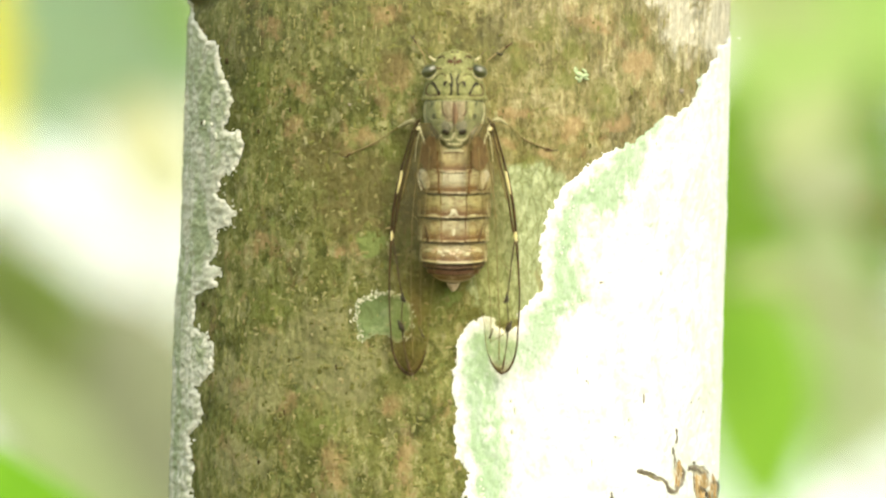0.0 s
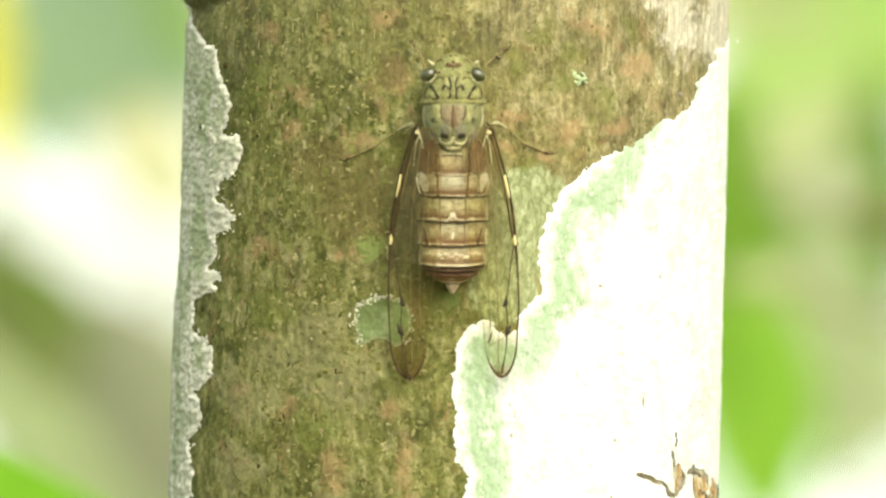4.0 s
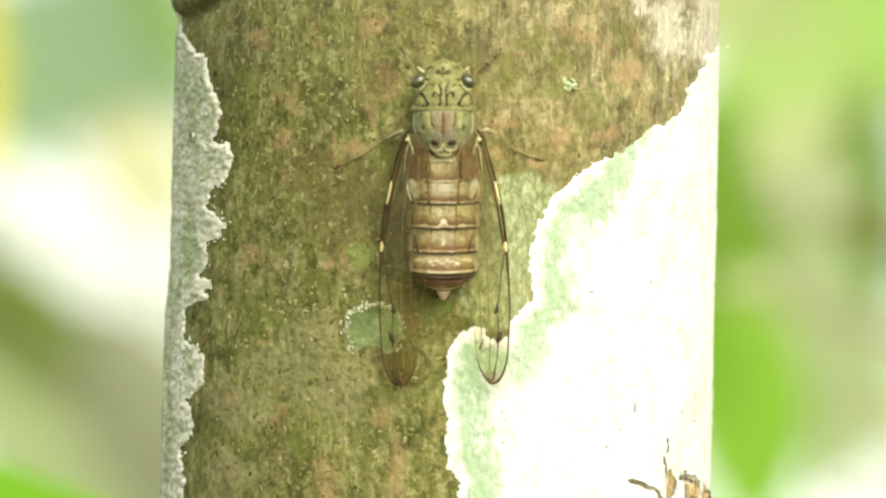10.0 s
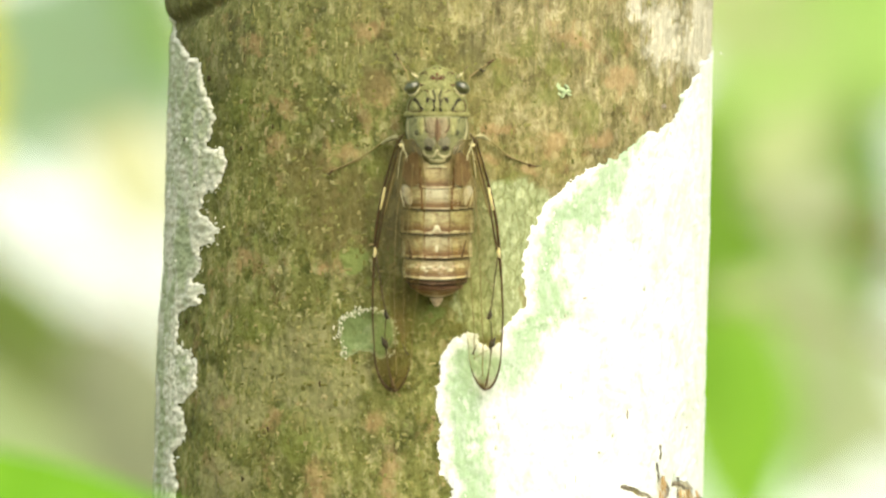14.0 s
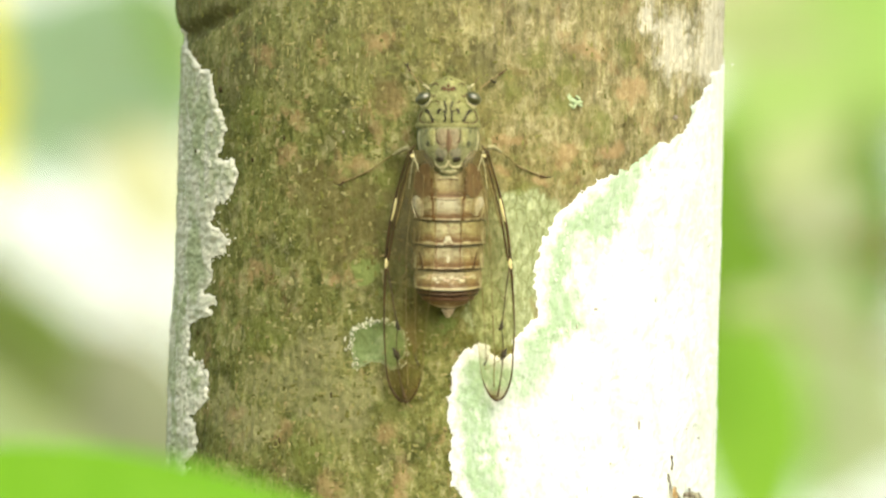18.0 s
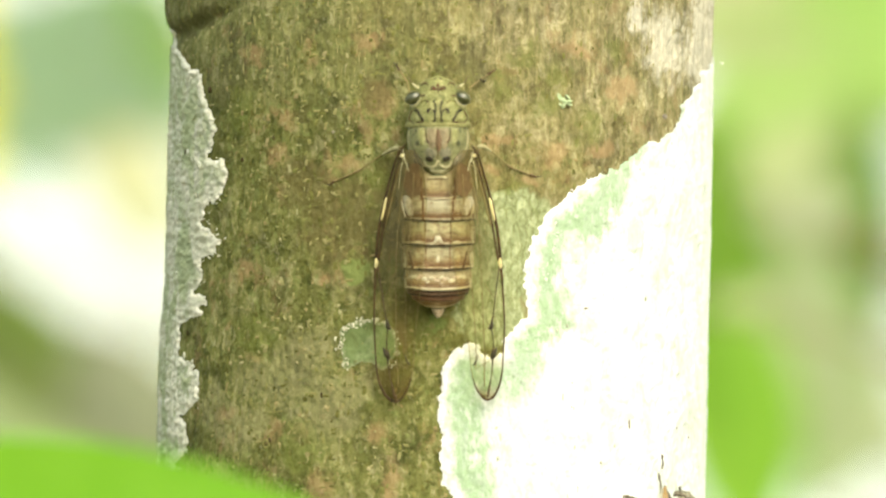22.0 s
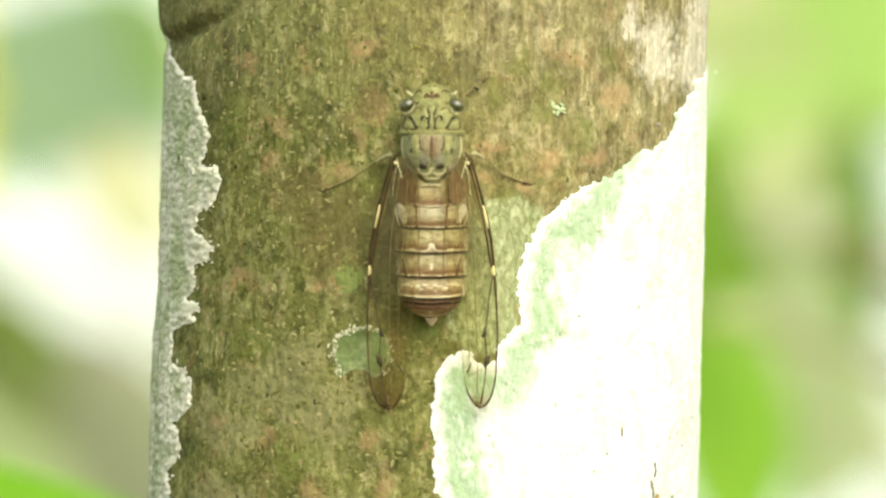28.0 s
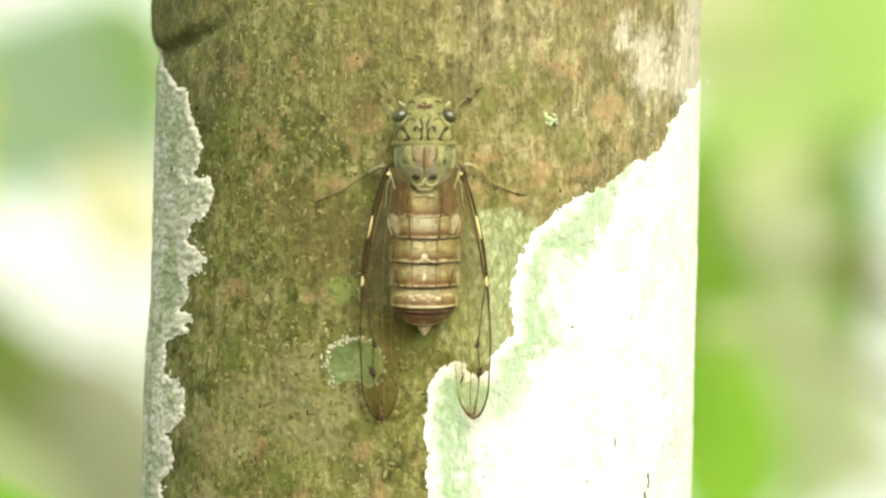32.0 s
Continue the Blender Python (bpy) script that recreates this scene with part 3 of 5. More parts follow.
def colony(name, label, discs, notches, holes, material, ragged, thick, rimmed=0, grain=9, lumpy=0.4, gaps=(), bleach=0, window=None):
    """A lichen colony grown from a few round thalli (a, b, half width, half height), with a ragged edge; notches and holes are (a, b, half width, half height) too, gaps are splits."""
    a0, a1, b0, b1 = window
    z = np.arange((441 - b1) * U * 1.03, (441 - b0) * U * 1.03, 0.00019)
    theta = np.arange(-1.75, 1.75, 0.0044)
    T, Z = np.meshgrid(theta, z)
    x, y, nx, ny = stem(T, Z)
    a, b = plan_of(x, y, Z)
    a = np.where(T < -1.535, 784 - 483 - (-(T + 1.535)) * 500, a)
    a = np.where(T > 1.535, 784 + 483 + (T - 1.535) * 500, a)
    f = np.full(a.shape, -999.0)
    for ca, cb, ra, rb in discs:
        q = np.sqrt(((a - ca) / ra) ** 2 + ((b - cb) / rb) ** 2)
        f = np.maximum(f, (1 - q) * min(ra, rb))
    # lobed growth with sharp notches, and a fine fringe
    f = f + ragged * (np.abs(cloud(a / 25, b / 25, 41, 3, 0.55)) * 2 - 0.55) + 0.32 * ragged * cloud(a / 8, b / 8, 47, 3, 0.7)
    for ca, cb, ra, rb in notches:
        f = np.where(np.sqrt(((a - ca) / ra) ** 2 + ((b - cb) / rb) ** 2) + 0.35 * cloud(a / 14, b / 22, 77, 3) < 1, -1.0, f)
    keep = (f > 0) & (a > a0) & (a < a1) & (b > b0) & (b < b1)
    f = way_in(keep, 0.00019 / U, 90)
    for ca, cb, ra, rb in holes:
        keep &= np.sqrt(((a - ca) / ra) ** 2 + ((b - cb) / rb) ** 2) + 0.35 * cloud(a / 14, b / 22, 77, 3) > 1
    for points, radii in gaps:
        near = (np.abs(a - points[0][0]) < 110) & (np.abs(b - points[0][1]) < 80)
        na, nb, cut = a[near], b[near], keep[near]
        jag = 1.2 * cloud(na / 6, nb / 6, 79, 2)
        for pa, pb, r in smooth_line([(*p, r) for p, r in zip(points, radii)], 40):
            cut &= np.hypot(na - pa, nb - pb) + jag > r
        keep[near] = cut
    body = thick * np.clip(f / 14, 0, 1) ** 0.6
    rough = cloud(a / grain, b / (grain * 1.3), 91, 4, 0.65)
    lift = relief(T, Z) * 0.97 + body * (1 + lumpy * rough) - 0.00004
    fringe = np.exp(-((f - 7) / 6) ** 2)
    lift = lift + 0.00012 * fringe * np.clip(rough + 0.5, 0, 1.5)
    ob = tagged(new(name), label, "lichen", "lichen on the trunk")
    corners = (np.s_[:-1, :-1], np.s_[:-1, 1:], np.s_[1:, 1:], np.s_[1:, :-1])
    whole = np.all([keep[c] for c in corners], axis=0)
    outer = np.mean([f[c] for c in corners], axis=0) < rimmed
    for piece, mask in (("rim", whole & outer), ("thallus", whole & ~outer)):
        me, used = sheet(theta, z, piece, lift, mask)
        at = me.attributes.new("inward", "FLOAT", "POINT")
        at.data.foreach_set("value", ((f + bleach * np.clip((a - 1070 + 24 * rough) / 110, 0, 1)) / 400).astype(np.float32).ravel()[used])
        part(piece, me, material, ob)
    COLONIES.append((discs, notches))
    return ob


COLONIES = []
# old splits in the crust: points (a, b) and half widths
SPLITS = (
    ([(1122, 851), (1132, 853), (1142, 857), (1152, 863), (1163, 865), (1171, 872), (1178, 884), (1187, 886), (1197, 872), (1203, 856), (1199, 842)], [2.2, 3.2, 3.0, 3.6, 2.0, 2.9, 4.0, 3.2, 2.9, 2.9, 0.9]),
    ([(1182, 808), (1184, 820), (1186, 838), (1184, 856)], [0.4, 1.2, 1.2, 0.7]),
    ([(1188, 776), (1189, 788), (1188, 799)], [0.2, 0.7, 0.2]),
    ([(1211, 848), (1218, 845), (1226, 847), (1236, 854), (1244, 852)], [1.2, 3.3, 3.6, 2.2, 0.7]),
    ([(1220, 834), (1222, 846)], [0.3, 1.2]),
    ([(1220, 852), (1221, 872), (1222, 892)], [1.6, 2.2, 1.0]),
    ([(1230, 878), (1240, 886), (1246, 898)], [2.2, 3.6, 1.4]),
    ([(1252, 856), (1255, 866), (1254, 876)], [0.3, 1.3, 0.4]),
    ([(1123, 914), (1124, 924), (1124, 934)], [1.6, 2.0, 0.9]),
    ([(1077, 888), (1076, 900), (1074, 908)], [0.4, 1.4, 0.4]),
)
WHITE_LICHEN = colony("lichen", "large white crusty lichen with a pale green zone",
       [(1165, 478, 220, 218), (1230, 360, 150, 150), (1300, 262, 116, 114), (1320, 200, 105, 100), (1330, 140, 80, 76),
        (1040, 690, 181, 181), (1165, 760, 260, 260), (1290, 640, 160, 420), (858, 650, 62, 76), (855, 690, 64, 80), (872, 755, 74, 86), (880, 800, 84, 80),
        (935, 872, 116, 112), (960, 930, 120, 110), (1100, 960, 260, 200)],
       [(888, 580, 19, 25)], [(1192, 858, 7, 26), (1232, 872, 13, 30), (1222, 846, 10, 6), (1256, 896, 11, 26), (1195, 181, 11, 6), (1115, 914, 10, 8)],
       LICHEN_WHITE, 9, 0.00030, 22, gaps=SPLITS, bleach=110, window=(560, 1600, 60, 1100))
GREY_LICHEN = colony("lichen", "grey-green crusty lichen with a pale torn edge",
       [(309, 40, 13, 40), (313, 76, 28, 56), (316, 98, 44, 50), (320, 124, 64, 46), (322, 160, 74, 50), (325, 205, 81, 78), (330, 290, 95, 62), (330, 356, 58, 30), (330, 398, 88, 36), (324, 455, 62, 48), (318, 512, 64, 42),
        (300, 575, 48, 70), (318, 655, 63, 64), (315, 745, 45, 64), (300, 840, 46, 120), (290, 960, 62, 120)],
       [(372, 566, 22, 26), (396, 357, 14, 8)], [],
       LICHEN_GREY, 8, 0.00034, 10, grain=7, lumpy=1.2, window=(0, 470, -30, 1100))
SPOT_LICHEN = colony("lichen", "small green lichen disc with a frosty white rim, on the bark", [(671, 578, 53, 43), (702, 581, 25, 33), (640, 600, 17, 26), (699, 610, 15, 20), (678, 547, 20, 14)], [(668, 630, 22, 17)], [],
       LICHEN_SPOT, 5, 0.00020, 8, window=(590, 760, 510, 660))


def flakes(count, seed):
    """Small curled scales of bark, too many to count, in one mesh."""
    rng = np.random.default_rng(seed)
    verts, faces = [], []
    made = 0
    while made < count:
        a, b = rng.uniform(320, 1275), rng.uniform(-60, 980)
        if any((min(1 - math.hypot((a - ca) / ra, (b - cb) / rb), 1) > 0.0) for discs, _ in COLONIES[:3] for ca, cb, ra, rb in discs):
            continue
        if 830 < a < 1010 and 310 < b < 600 or a > 1090 and b < 170 or a > 1150:
            continue
        if a > 820 and b < 320 and rng.random() < 0.7:
            continue
        made += 1
        p, nrm = on_trunk(a, b)
        side = Vector((-nrm.y, nrm.x, 0))
        tall = rng.uniform(5, 15)
        wide = rng.uniform(4.0, 9.0) * (0.7 if a > 800 else 1.0)
        if rng.random() < 0.25:
            tall, wide = tall * 0.5, wide * 1.6
        theta = math.atan2(nrm.x, -nrm.y)
        base = float(relief(np.array([theta]), np.array([p.z]))[0])
        lean, curl = rng.uniform(-0.3, 0.3), rng.uniform(0.00004, 0.00016)
        start = len(verts)
        for i in (-1, 0, 1):
            for j in (-1, 0, 1):
                x = (j * wide * rng.uniform(0.3, 0.6) + lean * i * wide) * U
                z = i * tall * rng.uniform(0.35, 0.6) * U
                up = base + curl * (1.0 if i == 0 and j == 0 else rng.uniform(0.1, 1.0)) - (0.00012 if i == 1 else 0.0)
                verts.append(p + side * x + Vector((0, 0, z)) + nrm * up)
        for i in (0, 1):
            for j in (0, 1):
                k = start + i * 3 + j
                faces.append((k, k + 1, k + 4, k + 3))
    me = mesh("flaking_bark", [v - Vector((0, 0, GROUND)) for v in verts], faces, False)
    ob = part("flaking_bark", me, FLAKE, trunk, "small curled bark scales")
    ob["kind"] = "stuff"


flakes(1500, 5)


def curls(name, spots, material, parent, seed, label="", bold=1.0):
    """Thin curled edges of crust standing off the bark, each a bent sliver (a, b, radius in plan units), too many to count."""
    rng = np.random.default_rng(seed)
    verts, faces = [], []
    for a, b, r in spots:
        w0, sweep = rng.uniform(0, 2 * math.pi), rng.uniform(0.9, 2.6)
        lift = rng.uniform(0.00018, 0.0004)
        pts = [on_trunk(a + r * rng.uniform(0.8, 1.15) * math.cos(w0 + sweep * k / 6), b + 1.15 * r * rng.uniform(0.8, 1.15) * math.sin(w0 + sweep * k / 6), lift)[0]
               for k in range(7)]
        thick = rng.uniform(0.6, 1.5) * bold * U
        v, f = tube(pts, [thick * k for k in (0.3, 0.8, 1.0, 1.1, 1.0, 0.7, 0.3)], 5)
        n0 = len(verts)
        verts += [p - parent.location for p in v]
        faces += [tuple(i + n0 for i in q) for q in f]
    ob = part(name, mesh(name, verts, faces), material, parent, label)
    ob["kind"] = "stuff"


CURL = plain_material("pale_curl", (0.18, 0.18, 0.065), (0.28, 0.27, 0.120), 600, 0.85, 0.0001)
FROST = plain_material("frosty_edge", (0.40, 0.40, 0.28), (0.62, 0.61, 0.48), 700, 0.9, 0.0001)
rng = np.random.default_rng(31)
loose = [(rng.uniform(420, 750), rng.uniform(590, 900), rng.uniform(2.5, 6.5)) for _ in range(75)]
loose += [(rng.uniform(360, 720), rng.uniform(60, 560), rng.uniform(2.5, 5.5)) for _ in range(60)]
loose += [(rng.normal(758, 12), rng.normal(597, 12), rng.uniform(4, 8)) for _ in range(16)] + [(rng.normal(668, 14), rng.normal(632, 9), rng.uniform(3, 7)) for _ in range(14)]
curls("curled_bark", loose, CURL, trunk, 32, "thin pale curled edges of bark")
round_edge = [(672 + 49 * math.cos(w) + rng.normal(0, 2.5), 579 + 41 * math.sin(w) + rng.normal(0, 2.5), rng.uniform(1.5, 4.5)) for w in rng.uniform(2.7, 5.4, 54)]
round_edge += [(635 + rng.normal(0, 3), 614 + rng.normal(0, 8), rng.uniform(1.5, 3.5)) for _ in range(10)]
round_edge += [(711 + 14 * math.cos(w) + rng.normal(0, 2), 586 + 30 * math.sin(w) + rng.normal(0, 3), rng.uniform(1, 3)) for w in rng.uniform(-1.2, 1.4, 16)]
curls("fringe", round_edge, FROST, SPOT_LICHEN, 33, "frosty curled fringe", 1.5)


def slivers(name, spots, material, parent, seed, label=""):
    """Upright splinters lifting off the bark, each (a, b, length, half width in plan units), too many to count."""
    rng = np.random.default_rng(seed)
    verts, faces = [], []
    for a, b, tall, half in spots:
        lean, bow = rng.normal(0, 0.12), rng.normal(0, 1.2)
        pts = [on_trunk(a + lean * tall * k + bow * math.sin(math.pi * (k + 0.5)), b + tall * k, lift)[0] for k, lift in ((-0.5, 0.00004), (-0.2, 0.00014), (0.15, 0.0002), (0.5, 0.00008))]
        v, f = tube(pts, [half * U * k for k in (0.35, 1.0, 0.9, 0.3)], 5, 7, 0.5)
        n0 = len(verts)
        verts += [p - parent.location for p in v]
        faces += [tuple(i + n0 for i in q) for q in f]
    ob = part(name, mesh(name, verts, faces), material, parent, label)
    ob["kind"] = "stuff"


STRAW = plain_material("straw_sliver", (0.16, 0.155, 0.052), (0.27, 0.255, 0.110), 500, 0.85, 0.0001)
upright = [(rng.uniform(450, 1180), rng.uniform(-70, 110), rng.uniform(6, 24), rng.uniform(0.6, 1.5)) for _ in range(150)]
upright += [(rng.uniform(430, 760), rng.uniform(110, 900), rng.uniform(5, 13), rng.uniform(0.5, 1.2)) for _ in range(80)]
upright += [(rng.uniform(880, 1080), rng.uniform(110, 290), rng.uniform(6, 18), rng.uniform(0.7, 1.5)) for _ in range(50)]
slivers("lifting_bark", upright, STRAW, trunk, 35, "straw-coloured upright bark splinters")
slivers("torn_wood", [(rng.uniform(1188, 1199), rng.uniform(835, 882), rng.uniform(14, 34), rng.uniform(1.5, 3)) for _ in range(9)]
        + [(rng.uniform(1224, 1262), rng.uniform(858, 915), rng.uniform(14, 36), rng.uniform(1.5, 3.2)) for _ in range(30)], SPLINTER, trunk, 36, "tan torn wood in the split")
bright = plain_material("white_fringe", (0.58, 0.58, 0.48), (0.78, 0.78, 0.70), 700, 0.9, 0.0001)
ragged_edge = smooth_line([(1285, 80), (1200, 175), (1150, 222), (1100, 265), (1010, 322), (995, 385), (985, 430), (960, 500), (940, 545), (880, 575), (830, 590), (797, 640),
                           (800, 690), (792, 720), (815, 760), (806, 790), (830, 850), (846, 900)], 150)
shaggy = [(a + rng.normal(7, 3), b + rng.normal(6, 3), rng.uniform(1.0, 3.2)) for a, b in ragged_edge]
shaggy = [(a, b, r) for a, b, r in shaggy if max((1 - math.hypot((a - ca) / ra, (b - cb) / rb)) * min(ra, rb) for ca, cb, ra, rb in COLONIES[0][0]) > 5]
curls("fringe", shaggy, bright, WHITE_LICHEN, 37, "white frayed fringe")
torn = [(a + rng.normal(-5, 2), b + rng.normal(0, 3), rng.uniform(1.2, 3.5)) for a, b in smooth_line([(335, 60), (345, 82), (376, 106), (388, 145), (404, 200), (404, 240), (421, 275), (418, 325), (390, 350), (388, 366), (413, 382), (414, 420), (384, 432), (384, 470), (372, 497), (382, 530)], 44)]
torn += [(a + rng.normal(-5, 2), b + rng.normal(0, 3), rng.uniform(1.2, 3.5)) for a, b in smooth_line([(354, 602), (370, 618), (379, 650), (374, 695), (357, 718), (356, 745), (357, 770), (343, 805), (343, 850)], 28)]
curls("fringe", torn, FROST, GREY_LICHEN, 34, "pale torn fringe")


# ---- small things on the bark ----
def pit(a, b, ra, rb, lift=0.00005, material=PIT):
    p, nrm = on_trunk(a, b, lift)
    v, f = blob((0, 0, 0), (ra * U, 0.00022, rb * U), 10, 6, 0.25, int(a))
    ob = part("pit", mesh("pit", v, f), material, trunk)
    ob.matrix_local = Matrix.Translation(p - Vector((0, 0, GROUND))) @ nrm.to_track_quat("-Y", "Z").to_matrix().to_4x4()


for a, b, ra, rb in ((394, 130, 5.0, 5.5), (449, 254, 3, 4), (352, 242, 4, 8), (418, 768, 7, 4), (498, 752, 4, 7), (422, 288, 4, 3), (1196, 178, 9, 5),
                     (455, 838, 5, 9), (356, 560, 5, 6), (610, 205, 4, 3), (590, 670, 3, 8), (505, 215, 2, 5)):
    pit(a, b, ra, rb, 0.0003 if a < 400 else 0.00005, SPLIT if rb < ra else PIT)


for a, b, ra, rb in ((1131, 722, 1.5, 9), (1081, 790, 1.4, 1.6), (1055, 517, 4.0, 2.0), (1214, 728, 1.2, 2.5), (1235, 745, 1.4, 1.6), (1029, 692, 1.4, 2.5)):
    pit(a, b, ra, rb, 0.00034, CRACK)


FAINT = plain_material("faint_crack", (0.36, 0.38, 0.27), (0.46, 0.48, 0.37), 1500, 0.95)
for a, b, ra, rb in ((1014, 672, 1.8, 8), (1030, 648, 2.0, 4), (1033, 694, 1.8, 5), (1004, 556, 2.4, 3), (1022, 548, 2.0, 4), (1000, 620, 3.2, 2), (905, 745, 2.0, 7), (898, 728, 3.0, 3),
                     (900, 782, 3.4, 4), (1035, 764, 2.0, 5), (1082, 790, 3.0, 2.4), (1040, 838, 1.6, 8), (1022, 850, 1.8, 6), (955, 740, 2.0, 3), (1160, 500, 1.6, 4), (1105, 760, 1.6, 3), (1168, 824, 2.6, 2.2),
                     (1192, 288, 3.0, 4.0), (1150, 270, 2.0, 3.0), (1205, 225, 1.6, 4)):
    pit(a, b, ra, rb, 0.00030, FAINT)


def split(points, radii):
    """A split that runs along the bark: a dark ribbon at the bottom of a gap in the crust, its colour deepening the
    gap's shade.
    """
    line = smooth_line([(*p, r) for p, r in zip(points, radii)], 40)
    wobble = np.random.default_rng(int(points[0][0]))
    v, f = tube([on_trunk(a + wobble.normal(0, 0.6), b + wobble.normal(0, 0.6), 0.00016)[0] - Vector((0, 0, GROUND)) for a, b, _ in line],
                [max(r * wobble.uniform(0.8, 1.3), 0.3) * U for _, _, r in line], 7, flat=0.3)
    part("split", mesh("split", v, f), SPLIT, trunk)


for points, radii in SPLITS:
    split(points, radii)


def ring(a, b, r, material):
    """A small healed scar: a raised ring."""
    p, nrm = on_trunk(a, b, 0.00012)
    pts = [(r * U * math.cos(w), -0.00005 * math.sin(3 * w), r * 0.9 * U * math.sin(w)) for w in np.linspace(0, 2 * math.pi, 19)]
    v, f = tube(pts, [0.00016 + 0.00004 * math.sin(5 * k) for k in range(19)], 7)
    ob = part("scar", mesh("scar", v, f), material, trunk)
    ob.matrix_local = Matrix.Translation(p - Vector((0, 0, GROUND))) @ nrm.to_track_quat("-Y", "Z").to_matrix().to_4x4()


ring(417, 760, 6, FLAKE)
ring(492, 757, 7, FLAKE)
ring(610, 632, 6, BARK)


def clump(a, b, r, seed):
    p, nrm = on_trunk(a, b, 0.0005)
    rng = random.Random(seed)
    v, f = [], []
    for k in range(7):
        q = r * rng.uniform(0.3, 0.66)
        bv, bf = blob((rng.uniform(-0.6, 0.6) * r * U, rng.uniform(-0.1, 0.25) * r * U, rng.uniform(-0.6, 0.6) * r * U), (q * U, q * U, q * U * rng.uniform(0.7, 1.5)), 8, 6, 0.5, seed * 9 + k)
        f += [tuple(i + len(v) for i in c) for c in bf]
        v += bv
    ob = tagged(new("lichen_clump", mesh("lichen_clump", v, f)), "white knobbly tuft of lichen on the grey crust", "lichen", "lichen tufts")
    ob.data.materials.append(CLUMP)
    ob.matrix_world = Matrix.Translation(p) @ nrm.to_track_quat("-Y", "Z").to_matrix().to_4x4()


for k, (a, b, r) in enumerate(((378, 264, 8), (366, 250, 6), (358, 240, 5), (345, 222, 5), (350, 292, 5), (372, 318, 3.5), (351, 518, 6), (345, 498, 5), (338, 455, 4),
                               (320, 720, 5), (330, 748, 6), (318, 690, 4), (352, 602, 5), (365, 612, 4), (312, 640, 4), (322, 800, 4), (333, 300, 3), (371, 242, 3.5),
                               (356, 770, 5), (318, 515, 4), (330, 530, 5))):
    clump(a, b, r, k)

tuft = thing("lichen", on_trunk(1014, 148, 0.0)[0], "small mint green leafy lichen tuft on tan bark", "lichen")
MINT = plain_material("mint_lobe", (0.27, 0.37, 0.185), (0.40, 0.47, 0.28), 900, 0.8)
for a, b, l, turn in ((0, 0, 10, 20), (-9, -4, 9, 150), (10, 4, 9, -15), (4, 10, 7, -60), (-4, 8, 7, 215), (11, -5, 6, 40), (-14, -11, 6, 125), (15, 9, 5, 10), (-6, -9, 5, 80)):
    v, f = blob((0, 0, 0), (l * U, 0.0002, l * 0.42 * U), 10, 6, 0.35, int(a * 7 + b))
    lobe = part("lobe", mesh("lobe", v, f), MINT, tuft)
    lobe.matrix_local = pose(a * U, -0.0001, -b * U, 0, turn, 0)

# ---- the cicada ----
CA, CB = 795, 300
cicada = thing("cicada", on_trunk(CA, CB)[0], "olive and brown cicada with clear folded wings on bark", "cicada")


def at(a, b, w):
    """A place on the insect: plan units, and w units out from the bark's front."""
    return Vector(((a - CA) * U, -w * U, (CB - b) * U))


def drop(a):
    """How far the bark falls back at the side, in plan units."""
    return (R - math.sqrt(R * R - ((a - CA) * U) ** 2)) / U


